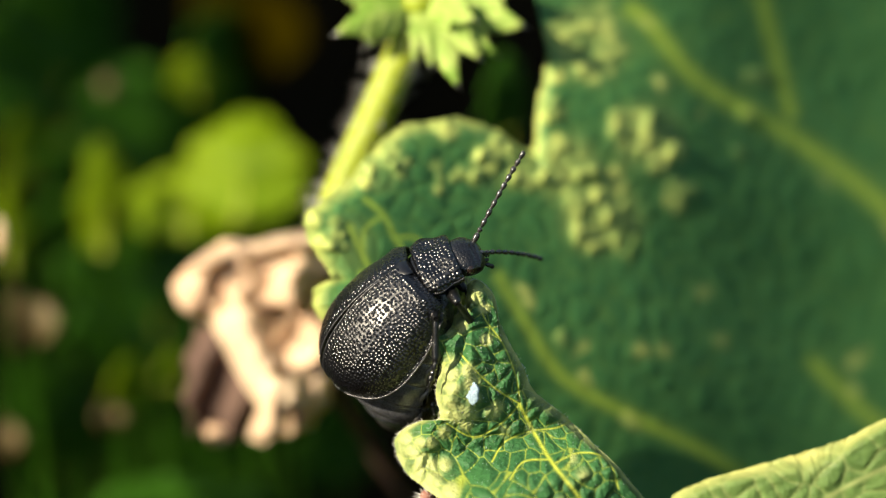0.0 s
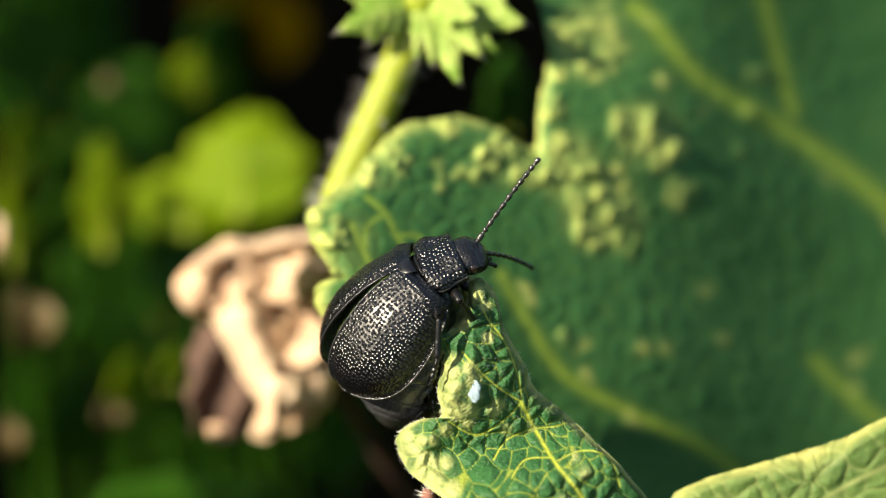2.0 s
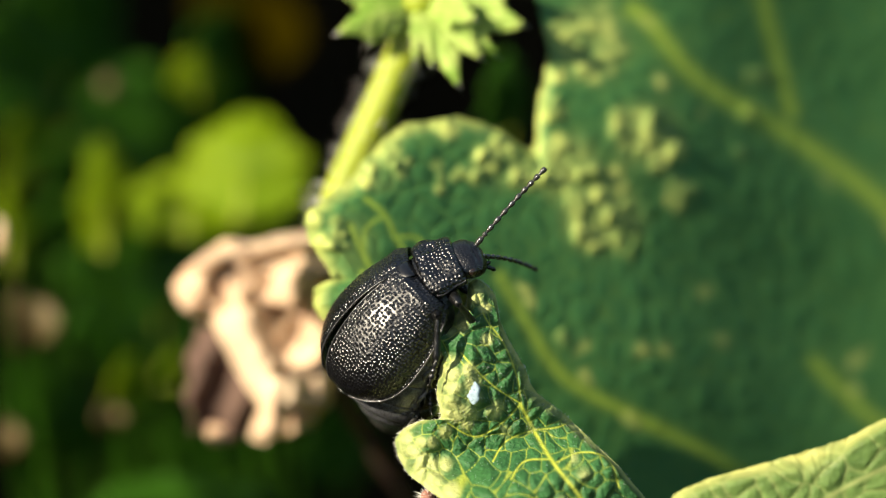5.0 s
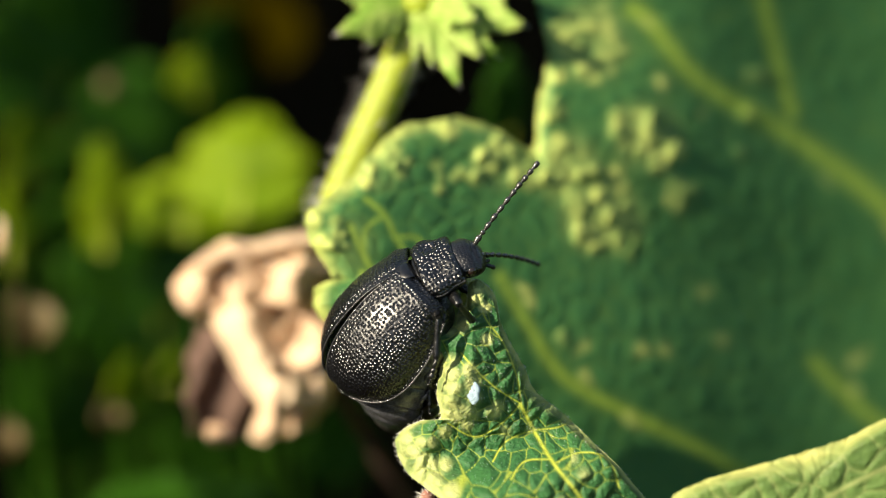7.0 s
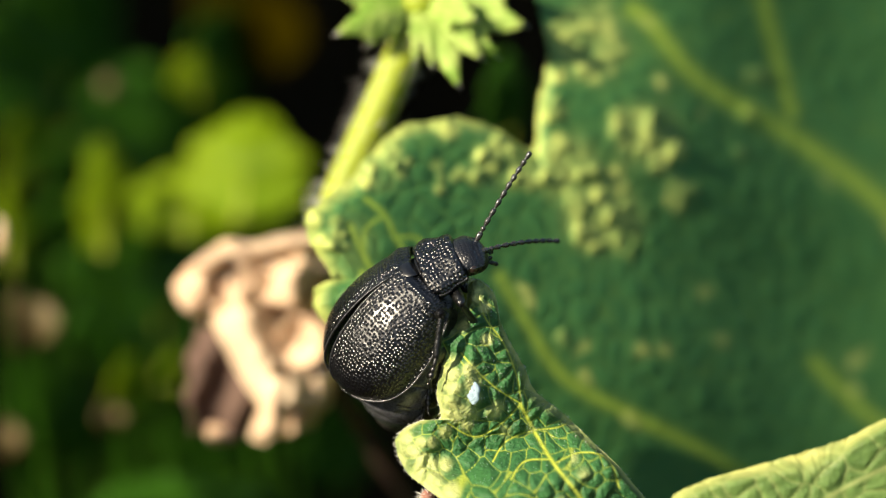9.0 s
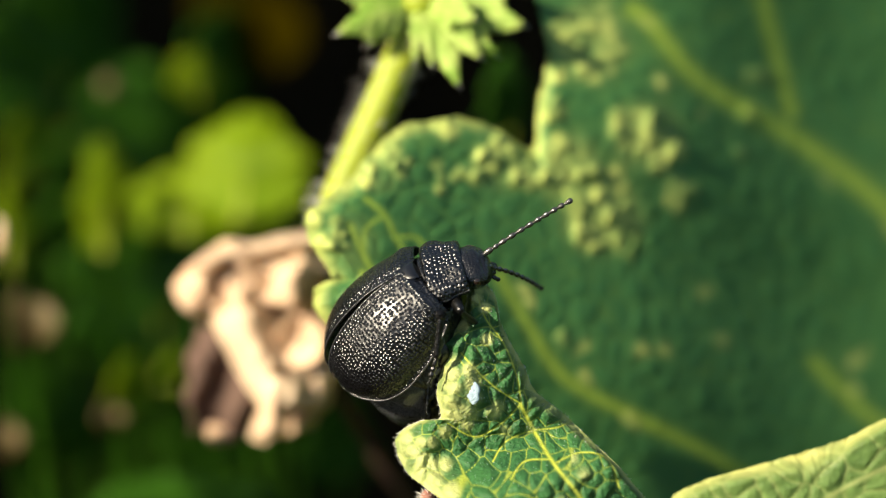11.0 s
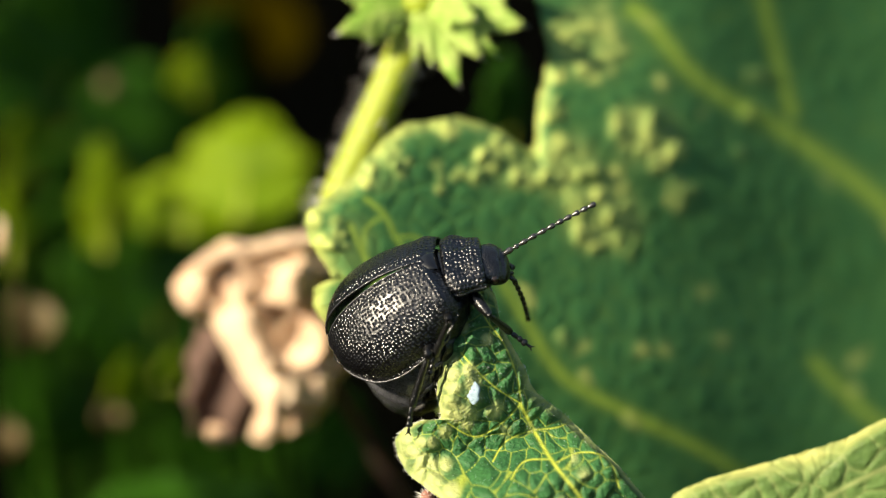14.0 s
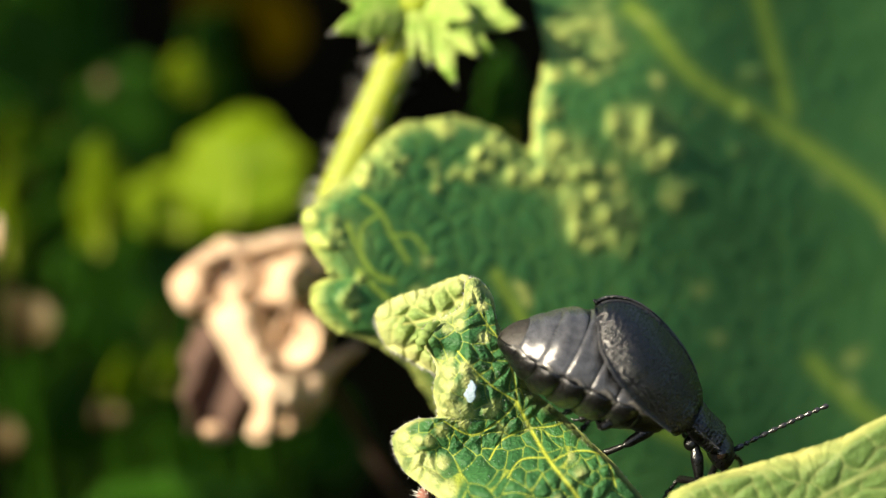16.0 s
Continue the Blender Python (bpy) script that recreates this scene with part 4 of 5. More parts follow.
def abdomen_segment(k, plate=""):
    """One ring of the swollen hind body, or its back or belly plate; each one slips under the ring before it."""
    a, b = ABDOMEN_CUTS[k], ABDOMEN_CUTS[k + 1]
    s = np.linspace(0, 1, 16)
    d = a - 0.12 + (b - a + 0.12) * s
    full = np.clip(1 - np.abs((d - 3.2) / 4.75) ** 2.5, 0.0, 1) ** 0.55
    lap = 0.985 + 0.035 * s - 0.05 * step(s, 0.9, 1.0) - 0.03 * (s < 0.08)
    full = full * (1 - 0.30 * step(d, 5.5, 7.9))
    bulge = 1 + 0.10 * np.sin(np.pi * s) * (plate == "belly")
    half, up, down = 2.6 * full * lap * bulge + 0.02, (1.0 + 1.7 * step(d, 2.0, 4.7)) * full * lap + 0.02, 1.6 * full * lap * bulge + 0.02
    v, f = ring_body(-d, half, up, down, -0.12 * d, 0.92, 56)
    if plate:
        n = 56
        w = np.linspace(0.04, np.pi - 0.04, n) if plate == "back" else np.linspace(np.pi - 0.02, 2 * np.pi + 0.02, n)
        cy, cz = np.cos(w), np.sin(w)
        rib = 1.0 if plate == "back" else 0.97
        p = np.stack([np.stack((np.full(n, -x), h * np.sign(cy) * np.abs(cy) ** 0.92 * rib, -0.12 * x + np.where(cz > 0, a, c) * cz * rib), 1) for x, h, a, c in zip(d, half, up, down)])
        v, f = shell(p[:, ::-1], 0.06)
    v = v.copy()
    v[:, 2] += 0.03 * np.sin(v[:, 0] * 9 + v[:, 1] * 2)
    return v, f


def pleural_fold(side):
    """The wavy pale fold along the flank of the hind body."""
    d = np.linspace(0.8, 7.4, 60)
    full = np.clip(1 - np.abs((d - 3.2) / 4.75) ** 2.5, 0.0, 1) ** 0.55
    full = full * (1 - 0.30 * step(d, 5.5, 7.9))
    ang = 0.03 + 0.07 * np.sin(d * 4.6)
    p = np.stack((-d, side * 2.62 * full * np.cos(ang) ** 0.92, -0.12 * d + 2.2 * full * np.sin(ang)), 1)
    return tube(p, 0.11 + 0.035 * np.sin(d * 4.6 + 1.2), 10)


def limb(length, r0, r1, r2, bow=0.0, sides=12):
    """A leg joint along +x: thicker in the middle or towards its end."""
    s = np.linspace(0, 1, 18)
    r = np.interp(s, (0, 0.08, 0.4, 0.92, 1), (r0 * 0.5, r0, r1, r2, r2 * 0.55))
    return tube(np.stack((s * length, 0 * s, bow * np.sin(np.pi * s)), 1), r, sides)


LEGS = {"front": ((0.95, 0.75, -0.45), 1.75, 1.65), "middle": ((-0.75, 1.05, -0.75), 1.95, 1.95), "hind": ((-1.9, 1.05, -0.85), 2.35, 2.5)}
POLES = {"front": (0.25, 1.0, 0.6), "middle": (0.2, 1.0, 0.5), "hind": (0.0, 0.9, 0.25)}
FEELER = 4.75


def build_beetle():
    body = thing("beetle", HERE.copy(), "shiny black pitted leaf beetle with swollen abdomen, on a leaf", "beetle")
    made = {"body": body, "legs": {}, "feelers": {}}
    made["pronotum"] = part("pronotum", pronotum_shape(), M_PRONOTUM, body, "coarsely pitted black neck shield", wrapped(pronotum_shape()))
    made["head"] = part("head", head_shape(), M_HEAD, body, "black finely pitted head", wrapped(head_shape()))
    for s in (1, -1):
        part("rim", pronotum_rim(s), M_RIM, made["pronotum"], "narrow shiny raised rim")
        part("eye", ball((2.18, s * 0.94, -0.02), (0.26, 0.20, 0.27)), M_EYE, made["head"], "glossy brown-black eye")
        palp = smooth_line([(2.75, s * 0.3, -0.6), (3.0, s * 0.42, -0.8), (3.1, s * 0.38, -1.05)], 14)
        part("palp", tube(palp, np.array([0.09, 0.1, 0.09, 0.07, 0.1, 0.11, 0.09, 0.07, 0.1, 0.11, 0.1, 0.08, 0.06, 0.02]), 8), M_LEG, made["head"])
        part("mandible", tube(smooth_line([(2.7, s * 0.28, -0.45), (2.98, s * 0.22, -0.6), (3.02, s * 0.05, -0.72)], 10), np.linspace(0.15, 0.04, 10), 8), M_LEG, made["head"])
    part("thorax", ring_body(np.linspace(0.25, -2.9, 20), 1.75 * np.sin(np.linspace(0.5, 2.7, 20)) ** 0.5, np.full(20, 0.8), np.full(20, 0.75), np.full(20, -0.15), 0.9), M_LEG, body)
    sc = np.linspace(0, 1, 16)
    part("scutellum", ring_body(0.10 - 0.75 * sc, 0.52 * np.sqrt(np.clip(1 - sc ** 2.4, 0.003, 1)), 0.15 * np.sin(np.pi * (0.2 + 0.78 * sc)), np.full(16, 0.2), 0.86 + 0.42 * sc ** 0.6, 0.9, 28),
         M_HEAD, body, "small rounded black scutellum")
    made["elytra"] = {}
    for s in (1, -1):
        shape, attrs, rims = elytron(s)
        made["elytra"][s] = part("elytron", shape, M_ELYTRA, body, "domed black pitted wing case", attrs)
        for rim in rims:
            part("rim", rim, M_RIM, made["elytra"][s], "narrow shiny raised rim")
    abd = part("abdomen", abdomen_segment(0), M_LEG, body, "swollen glossy dark grey abdomen")
    for k in range(1, 7):
        part("back_plate", abdomen_segment(k, "back"), M_ABDOMEN if k < 6 else M_TIP, abd, "glossy back plate, sky sheen put into its grey")
        part("belly_plate", abdomen_segment(k, "belly"), M_LEG, abd, "black belly plate")
    for s in (1, -1):
        for k in range(1, 6):
            d = (ABDOMEN_CUTS[k] + ABDOMEN_CUTS[k + 1]) / 2
            wide = (1 - abs((d - 3.2) / 4.75) ** 2.5) ** 0.55 * (1 - 0.30 * float(step(d, 5.5, 7.9)))
            part("spiracle", ball((-d, s * 2.60 * wide * math.cos(0.32) ** 0.92, -0.12 * d + 2.5 * wide * math.sin(0.32)), (0.06, 0.05, 0.06), 8, 10), M_LEG, abd, "small black breathing hole")
        part("pleural_fold", pleural_fold(s), M_FOLD, abd, "pale grey wavy flank fold")
    made["abdomen"] = abd
    for pair, (hip, femur, tibia) in LEGS.items():
        for s in (1, -1):
            coxa = part("leg", ball((hip[0], hip[1] * s, hip[2]), (0.34, 0.36, 0.36), 10, 14), M_LEG, body, "thin black jointed leg")
            f = part("femur", limb(femur, 0.18, 0.30, 0.20, 0.04), M_LEG, coxa)
            t = part("tibia", limb(tibia, 0.13, 0.15, 0.19, -0.03), M_LEG, coxa)
            beads = []
            for a, b, r in ((0, 0.36, 0.12), (0.34, 0.62, 0.13), (0.60, 0.88, 0.165), (0.84, 1.15, 0.07)):
                beads.append(tube(np.stack((np.linspace(a, b, 8), 0 * np.arange(8), -0.02 * np.arange(8) / 8), 1), r * np.array((0.45, 0.7, 0.85, 0.95, 1, 1, 0.9, 0.5)), 10, 0.75))
            for c in (-1, 1):
                beads.append(tube(smooth_line([(1.12, 0.02 * c, -0.02), (1.22, 0.10 * c, -0.02), (1.30, 0.12 * c, -0.10)], 7), np.linspace(0.04, 0.008, 7), 6))
            k = part("tarsus", join(*beads), M_LEG, coxa)
            made["legs"][pair, s] = (f, t, k)
    for s in (1, -1):
        base = part("antenna", ball((0.05, 0, 0), (0.14, 0.12, 0.12), 10, 12), M_ANTENNA, body, "beaded black antenna")
        cuts = np.cumsum((0.0, 0.62, 0.26, 0.46, 0.50, 0.48, 0.46, 0.43, 0.42, 0.40, 0.38, 0.44))
        cuts = cuts / cuts[-1] * FEELER
        bend = 0.010 if s > 0 else 0.032
        for a, b in zip(cuts[:-1], cuts[1:]):
            q = np.linspace(a, b - 0.01, 10)
            r = 0.135 * np.array((0.42, 0.55, 0.68, 0.8, 0.9, 0.98, 1.0, 0.98, 0.85, 0.5)) * (1.05 if a < 0.1 else 0.92)
            part("antenna_segment", tube(np.stack((q, 0 * q, bend * q * (FEELER - q)), 1), r, 10), M_ANTENNA, base)
        made["feelers"][s] = base
    return made


BEETLE = build_beetle()

# seconds; place of the wing-case base; heading; back; nod and turn of the fore body; droop of the abdomen
BODY = [
    (0, (-0.86, 0.05, -1.14), (0.62, -0.29, 0.73), (-0.71, -0.60, 0.37), 27, -6, -25),
    (1.5, (-0.80, 0.05, -1.08), (0.62, -0.29, 0.73), (-0.71, -0.60, 0.37), 27, -6, -25),
    (2, (-0.79, 0.02, -1.14), (0.61, -0.30, 0.73), (-0.72, -0.60, 0.36), 29, -6, -23),
    (3.5, (-0.82, 0, -1.20), (0.61, -0.30, 0.73), (-0.72, -0.60, 0.35), 29, -6, -21),
    (4.2, (-0.82, 0, -1.22), (0.61, -0.30, 0.73), (-0.72, -0.60, 0.35), 30, -6, -21),
    (6.5, (-0.84, 0, -1.26), (0.60, -0.31, 0.73), (-0.72, -0.61, 0.34), 27, -6, -22),
    (7.5, (-0.84, 0, -1.26), (0.60, -0.31, 0.73), (-0.72, -0.61, 0.34), 27, -6, -23),
    (8, (-0.84, -0.06, -1.20), (0.57, -0.33, 0.75), (-0.73, -0.61, 0.30), 23, -7, -26),
    (8.5, (-0.70, -0.05, -1.19), (0.60, -0.31, 0.73), (-0.72, -0.61, 0.34), 28, -7, -22),
    (9, (-0.72, -0.05, -1.20), (0.60, -0.31, 0.73), (-0.72, -0.61, 0.34), 24, -7, -22),
    (9.3, (-0.72, -0.05, -1.20), (0.60, -0.31, 0.73), (-0.72, -0.61, 0.34), 24, -7, -22),
    (11.2, (-0.62, -0.30, -1.28), (0.62, -0.36, 0.69), (-0.73, -0.60, 0.33), 34, -11, -27),
    (12.5, (-0.64, -0.35, -1.29), (0.62, -0.37, 0.69), (-0.73, -0.60, 0.33), 33, -11, -27),
    (13.0, (-0.64, -0.35, -1.27), (0.62, -0.36, 0.69), (-0.73, -0.60, 0.33), 31, -10, -27),
    (13.5, (-0.33, -0.17, -1.02), (0.68, -0.26, 0.68), (-0.67, -0.60, 0.44), 22, -7, -27),
    (14, (0.14, -0.56, -0.99), (0.77, -0.33, 0.55), (-0.61, -0.64, 0.48), 30, -6, -30),
    (14.2, (-0.61, -0.44, -1.21), (0.23, -0.62, 0.75), (-0.97, -0.07, 0.24), 43, 1, -2),
    (14.4, (0.74, -0.49, -1.09), (0.88, -0.29, 0.38), (-0.48, -0.56, 0.67), 37, -6, -32),
    (14.5, (2.38, -0.79, -1.09), (0.99, 0.00, -0.17), (0.14, -0.52, 0.84), 14, -6, -34),
    (14.6, (2.88, -0.80, -1.42), (0.96, 0.03, -0.29), (0.26, -0.47, 0.84), 13, -2, -33),
    (14.8, (4.13, -0.45, -1.84), (0.85, 0.15, -0.51), (0.51, -0.48, 0.71), 1, 1, -28),
    (15, (6.19, -0.21, -2.24), (0.58, 0.28, -0.77), (0.81, -0.05, 0.59), 0, 2, -27),
    (15.2, (6.95, -0.20, -2.43), (0.67, 0.31, -0.67), (0.73, -0.15, 0.67), -5, 5, -23),
    (15.4, (7.80, -0.31, -4.02), (0.54, 0.25, -0.80), (0.84, -0.13, 0.52), -6, 1, -20),
    (15.6, (8.33, -0.27, -4.89), (0.52, 0.29, -0.80), (0.86, -0.15, 0.50), -8, 6, -19),
    (15.8, (9.44, -0.09, -5.92), (0.58, 0.28, -0.76), (0.81, -0.20, 0.55), 2, 2, -18),
    (16, (10.79, -0.24, -7.46), (0.66, 0.19, -0.72), (0.75, -0.17, 0.64), -8, -2, -18)]
# seconds, the spread and the lift of the wing cases in degrees
SPREAD = [(0, 1.8, 0), (1.5, 1.8, 0), (2, 6.0, 0), (2.5, 2.8, 0), (3.5, 3.4, 0), (7, 3.0, 0), (9, 3.4, 0), (12.5, 3.0, 0), (13.5, 3.4, 0), (14, 3.6, 0), (14.4, 3.5, 0), (14.8, 4, 3), (15.1, 3.0, 5), (15.4, 3.0, 4), (16, 3.0, 3)]
# seconds and where the tips of the left and the right antenna are
TIPS = [
    (0, (3.70, 4.45), (4.35, -0.43)), (1.5, (3.68, 4.58), (4.43, -0.40)), (2, (4.2, 3.9), (3.9, -0.92)), (3.5, (4.65, 3.60), (3.83, -1.17)),
    (4, (4.88, 3.52), (4.02, -1.03)), (6.5, (4.27, 3.90), (4.20, -0.73)), (7.5, (4.27, 3.90), (4.20, -0.65)), (8, (1.70, 5.15), (5.93, 1.10)),
    (8.3, (3.0, 4.83), (4.9, 1.0)), (8.4, (3.8, 4.55), (4.75, 0.3)), (8.5, (4.5, 3.9), (4.25, -1.1)), (8.6, (6.0, 2.3), (4.5, -0.8)), (8.7, (4.85, 3.65), (4.5, -0.65)), (8.8, (4.2, 4.25), (5.0, -0.35)), (9, (3.97, 4.45), (5.03, 0.33)), (9.3, (3.8, 4.4), (4.7, 0.3)),
    (11.2, (5.75, 1.8), (4.3, -2.0)), (11.6, (5.8, 2.05), (4.6, -2.2)), (12.5, (5.60, 2.47), (4.45, -1.78)), (13, (5.55, 2.5), (4.45, -1.5)),
    (13.5, (3.20, 4.95), (6.77, 0.57)), (14, (6.87, 2.07), (3.77, -3.10)), (14.2, (6.15, 1.45), (4.65, -2.37)), (14.4, (7.70, 0.73), (5.47, -5.85)),
    (14.5, (9.35, -0.47), (8.52, -5.35)), (14.6, (10.15, -3.02), (5.6, -3.85)), (14.8, (10.77, -0.78), (7.65, -4.52)), (15, (11.65, -1.67), (9.22, -8.10)), (15.2, (13.3, -3.40), (12.57, -5.90)),
    (15.3, (13.8, -4.75), (11.95, -8.85)), (15.4, (14.15, -4.27), (11.5, -7.0)), (15.5, (14.35, -7.3), (10.2, -10.6)), (15.6, (14.65, -7.75), (11.4, -8.8)), (15.7, (15.65, -6.85), (11.55, -10.45)), (15.8, (14.65, -9.35), (13.1, -9.2)), (15.9, (17.0, -7.7), (12.9, -9.7)), (16, (17.27, -6.97), (13.6, -10.1))]
# where each foot stands: seconds, ankle, toe (x, z), depth
FEET = {
    ("front", -1): [(0, (1.42, -3.40), (2.50, -3.92), 0.2), (13.5, (1.55, -3.40), (2.55, -3.92), 0.2), (14, (3.0, -3.7), (3.75, -4.25), 0.4), (14.2, (2.5, -2.95), (2.9, -2.85), 0.0),
                    (14.4, (2.8, -4.5), (3.5, -5.35), 0.5), (14.6, (3.1, -4.6), (3.6, -6.1), 0.6), (14.8, (3.4, -5.0), (3.55, -6.2), 0.6), (15, (3.5, -5.0), (3.65, -6.1), 0.6),
                    (15.2, (8.6, -5.9), (9.7, -6.1), -0.6), (15.3, (6.85, -8.1), (7.35, -9.1), 1.2), (15.4, (6.9, -8.0), (7.4, -9.1), 1.2), (15.6, (6.95, -8.1), (7.4, -9.1), 1.2), (15.8, (9.0, -9.0), (8.4, -9.4), 2.0), (16, (10.6, -10.3), (9.9, -11.2), 1.5)],
    ("front", 1): [(0, (2.1, -3.35), (2.65, -3.92), 1.0), (13.5, (2.1, -3.35), (2.65, -3.92), 1.0), (14, (2.2, -3.2), (2.7, -3.9), 1.0), (14.2, (2.2, -3.5), (2.6, -3.7), 1.0),
                   (14.4, (2.8, -4.3), (3.2, -5.0), 1.4), (14.6, (3.6, -4.1), (3.5, -5.0), 1.6), (14.8, (3.6, -4.5), (3.5, -5.5), 1.6), (15, (4.2, -5.0), (3.8, -6.0), 1.6),
                   (15.2, (4.6, -5.6), (4.1, -6.0), 1.6), (15.6, (4.6, -5.8), (4.1, -6.1), 1.8), (15.8, (8.8, -8.8), (8.4, -9.4), 3.0), (16, (12.0, -10.2), (12.2, -10.9), 1.0)],
    ("middle", -1): [(0, (-0.28, -5.0), (-0.45, -5.6), -0.9), (13.5, (-0.3, -4.8), (-0.5, -5.5), -0.9), (14.4, (-0.45, -4.7), (-0.55, -5.35), -0.4), (14.6, (-0.45, -4.35), (-1.05, -5.2), -0.3),
                     (14.8, (-0.1, -4.1), (-1.2, -4.95), -0.2), (15, (2.7, -4.8), (2.2, -5.75), 0.0), (15.4, (2.85, -4.95), (2.2, -5.8), 0.0), (15.6, (3.0, -5.1), (2.2, -5.8), 0.0),
                     (15.8, (6.4, -9.0), (5.95, -9.9), 0.8), (16, (6.6, -9.4), (5.6, -10.0), 0.8)],
    ("middle", 1): [(0, (0.2, -3.3), (0.5, -3.6), 2.2), (14.2, (0.2, -3.3), (0.5, -3.6), 2.2), (14.6, (1.4, -3.4), (1.6, -3.9), 2.4), (15, (3.2, -2.9), (2.8, -3.3), 2.2),
                    (15.6, (3.2, -3.2), (2.8, -3.4), 2.6), (15.8, (5.0, -6.4), (4.3, -6.4), 2.4), (16, (6.9, -7.5), (6.4, -8.1), 2.6)],
    ("hind", -1): [(0, (-0.55, -6.2), (-0.40, -7.2), 1.6), (13.2, (-0.7, -6.1), (-0.8, -7.1), 1.0), (13.4, (-2.05, -6.5), (-2.3, -7.85), -1.3), (14, (-1.4, -7.0), (-1.5, -7.9), -0.2),
                   (14.2, (-1.0, -6.8), (-1.2, -7.6), 0), (14.4, (-3.5, -5.3), (-4.4, -6.2), -0.6), (14.6, (-2.2, -3.9), (-2.4, -4.4), 1.8), (14.8, (-1.85, -4.5), (-2.35, -5.6), 0.9),
                   (15, (-0.7, -2.1), (-1.0, -2.0), 2.2), (15.4, (0.5, -2.5), (0.1, -2.4), 2.2), (15.6, (2.2, -4.95), (1.5, -5.5), 0.0), (15.8, (2.8, -5.4), (1.7, -5.5), 0.0), (16, (7.0, -7.5), (6.4, -7.6), 0.8)],
    ("hind", 1): [(0, (-1.9, -4.6), (-1.9, -5.1), 2.8), (14.4, (-1.9, -4.6), (-1.9, -5.1), 2.8), (14.8, (-1.0, -3.0), (-1.6, -3.4), 3.0), (15, (-0.7, -1.9), (-1.0, -1.9), 3.0),
                  (15.4, (0.3, -2.2), (-0.1, -2.2), 3.0), (15.8, (3.2, -5.8), (2.8, -5.9), 3.0), (16, (5.6, -7.4), (5.2, -7.8), 3.0)]}


def between(rows, t):
    """The two rows round t and the share of the second."""
    for a, b in zip(rows, rows[1:]):
        if t <= b[0]:
            return a, b, max(0.0, (t - a[0]) / (b[0] - a[0]))
    return rows[-1], rows[-1], 0.0


def mixed(a, b, f):
    return np.array(a, float) * (1 - f) + np.array(b, float) * f


def frame_of(x, z):
    """A turn whose x axis is x and whose z axis lies as near z as it can."""
    x, z = Vector(x).normalized(), Vector(z)
    y = z.cross(x).normalized()
    z = x.cross(y)
    return Matrix((x, y, z)).transposed().to_4x4()


def placed(turn, at):
    return Matrix.Translation(Vector(at)) @ turn


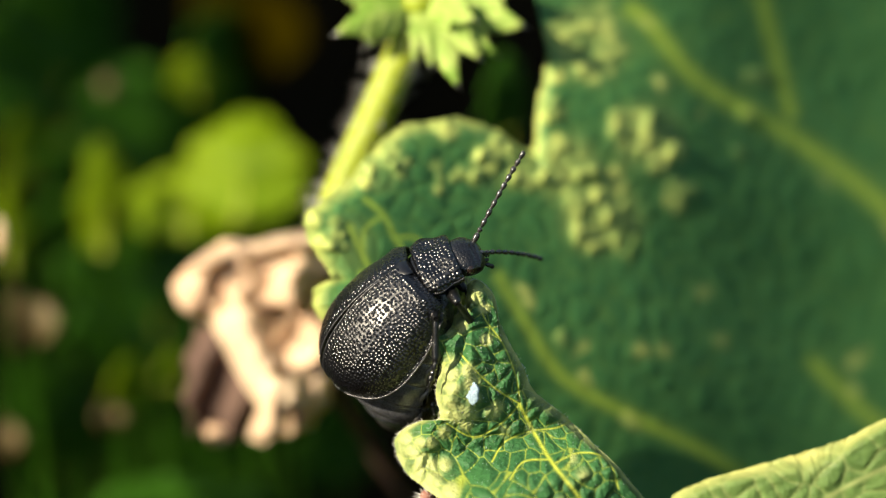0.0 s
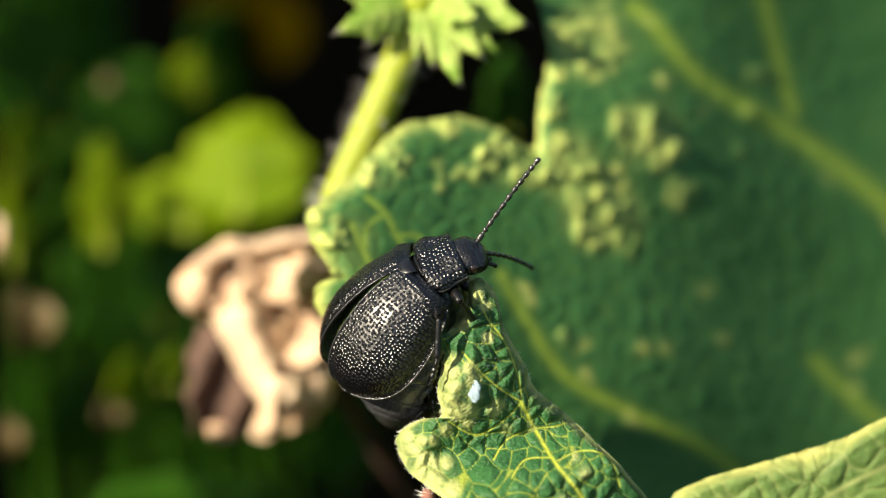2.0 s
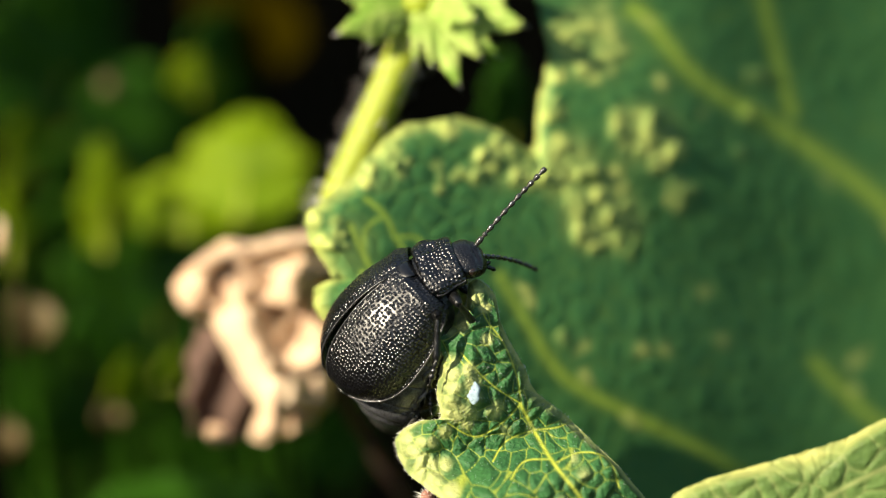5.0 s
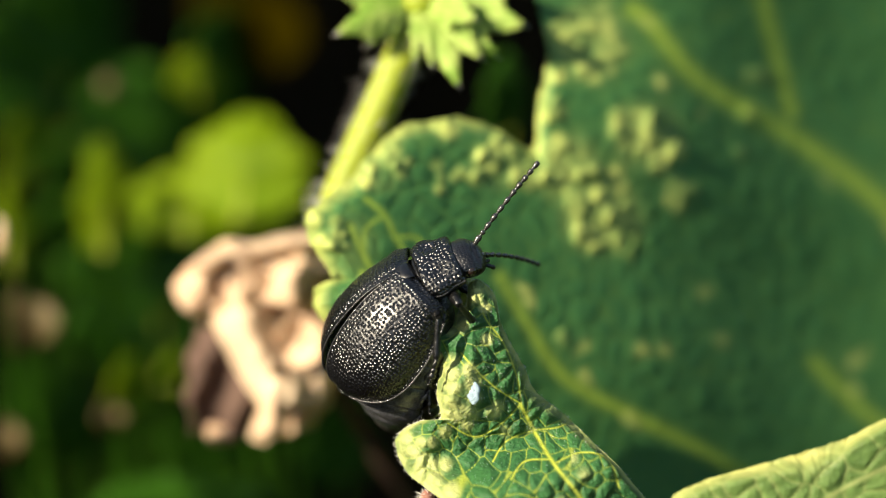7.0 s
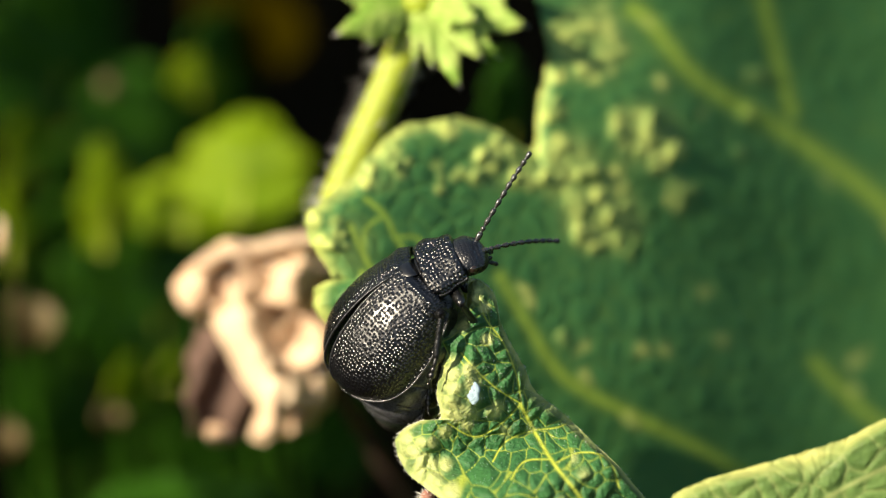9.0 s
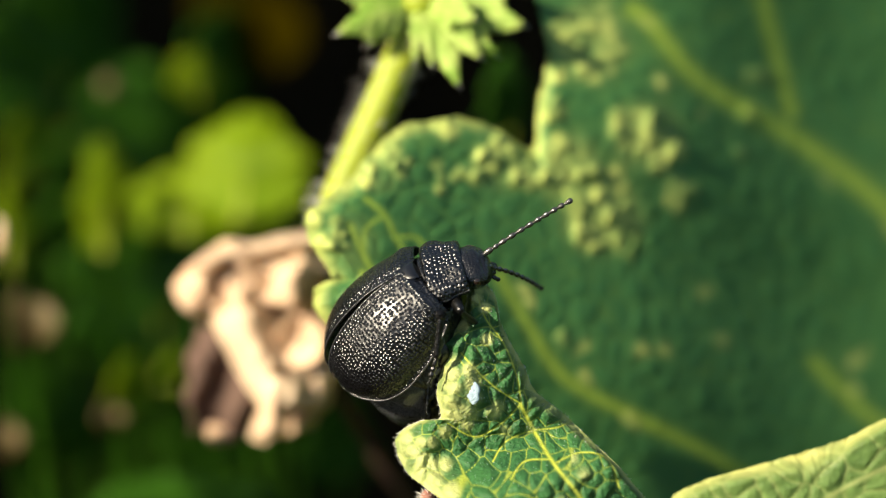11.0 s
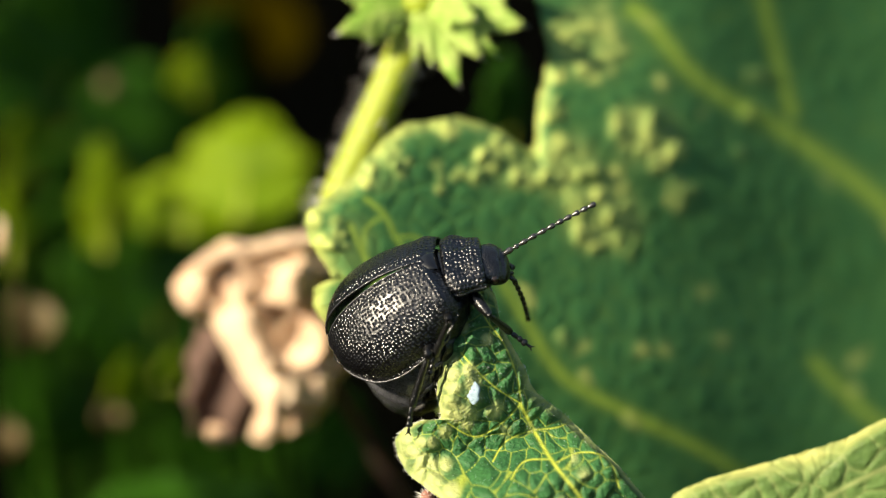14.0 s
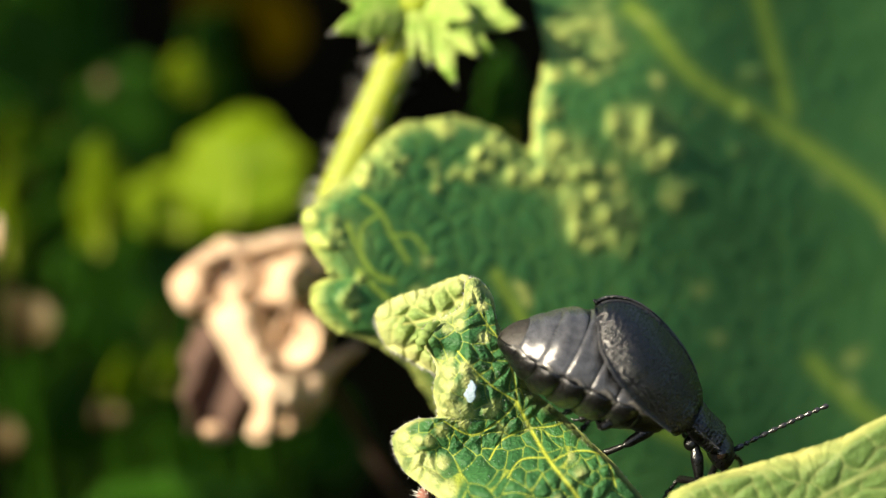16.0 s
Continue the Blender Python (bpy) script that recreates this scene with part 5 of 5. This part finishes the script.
def motions():
    times = sorted({round(k * 0.1, 1) for k in range(0, 161)})
    times = [t for t in times if t >= 13 or t * 10 % 5 == 0 or 7.5 <= t <= 9.3 or 1.5 <= t <= 2.5]
    rows = {}

    def key(ob, t, m):
        """m is a pose in millimetres in the space of ob's parent."""
        m = m.copy()
        m.translation = m.translation * MM
        rows.setdefault(ob.name, (ob, []))[1].append((t, m))

    for t in times:
        a, b, f = between(BODY, t)
        ease = f * f * (3 - 2 * f) if t < 13 else f
        ra, rb = frame_of(a[2], a[3]).to_quaternion(), frame_of(b[2], b[3]).to_quaternion()
        body = placed(ra.slerp(rb, ease).to_matrix().to_4x4(), mixed(a[1], b[1], ease))
        nod, turn, droop = mixed(a[4:], b[4:], ease)
        rows.setdefault("beetle", (BEETLE["body"], []))[1].append((t, view_pose(body)))
        fore = Matrix.Translation((0, 0, 0.3)) @ pose(0, 0, 0, 0, nod, turn) @ Matrix.Translation((0, 0, -0.3))
        key(BEETLE["pronotum"], t, fore)
        key(BEETLE["head"], t, fore)
        key(BEETLE["abdomen"], t, pose(-0.9 + 0.45 * (1 - float(step(t, 14.0, 14.9))), 0, -0.3, 0, droop, 0))
        a, b, f = between(SPREAD, t)
        gape, lift = mixed(a[1:], b[1:], f)
        for s, ob in BEETLE["elytra"].items():
            hinge = Matrix.Translation((-0.1, s * 0.8, 0.8))
            key(ob, t, hinge @ pose(0, 0, 0, 0, lift, -s * gape * (1.4 if s > 0 else 0.6)) @ hinge.inverted())
        back = body.inverted()
        a, b, f = between(TIPS, t)
        for k, s in ((1, 1), (2, -1)):
            root = fore @ Vector((2.68, s * 0.30, 0.12))
            at = body @ root
            tip = mixed(a[k], b[k], f)
            dx, dz = tip[0] - at.x, tip[1] - at.z
            flat = math.hypot(dx, dz)
            reach = FEELER * (0.985 if s > 0 else 0.95)
            dy = -math.sqrt(max(reach ** 2 - flat ** 2, 0.02))
            dy = dy * (0.5 if s > 0 else -1.0)
            way = back.to_3x3() @ Vector((dx, dy, dz))
            key(BEETLE["feelers"][s], t, placed(frame_of(way, (back.to_3x3() @ Vector((-dz, 0, dx)))), root))
        for (pair, s), table in FEET.items():
            hip, femur, tibia = LEGS[pair]
            hip = Vector((hip[0], hip[1] * s, hip[2]))
            if pair == "front":
                hip = fore @ hip
            a, b, f = between(table, t)
            depth = a[3] * (1 - f) + b[3] * f
            ankle, toe = mixed(a[1], b[1], f), mixed(a[2], b[2], f)
            ankle = back @ Vector((ankle[0], depth - 0.75, ankle[1]))
            toe = back @ Vector((toe[0], depth - 0.55, toe[1]))
            d = ankle - hip
            reach = min(max(d.length, abs(femur - tibia) + 0.1), femur + tibia - 0.02)
            d.normalize()
            along = (femur ** 2 + reach ** 2 - tibia ** 2) / (2 * reach)
            off = math.sqrt(max(femur ** 2 - along ** 2, 0))
            pole = Vector(POLES[pair])
            if pair == "hind":
                pole = pole.lerp(Vector((-0.7, 0.3, 0.5)), 1 - float(step(t, 13.2, 13.4)))
            pole.y *= s
            pole = (pole - d * pole.dot(d)).normalized()
            knee = hip + d * along + pole * off
            ankle = hip + d * reach
            fe, ti, ta = BEETLE["legs"][pair, s]
            key(fe, t, placed(frame_of(knee - hip, pole), hip))
            key(ti, t, placed(frame_of(ankle - knee, pole), knee))
            way = toe - ankle
            key(ta, t, placed(frame_of(way if way.length > 0.2 else ankle - knee, pole), ankle))
    for ob, keys in rows.values():
        walk(ob, keys)


motions()
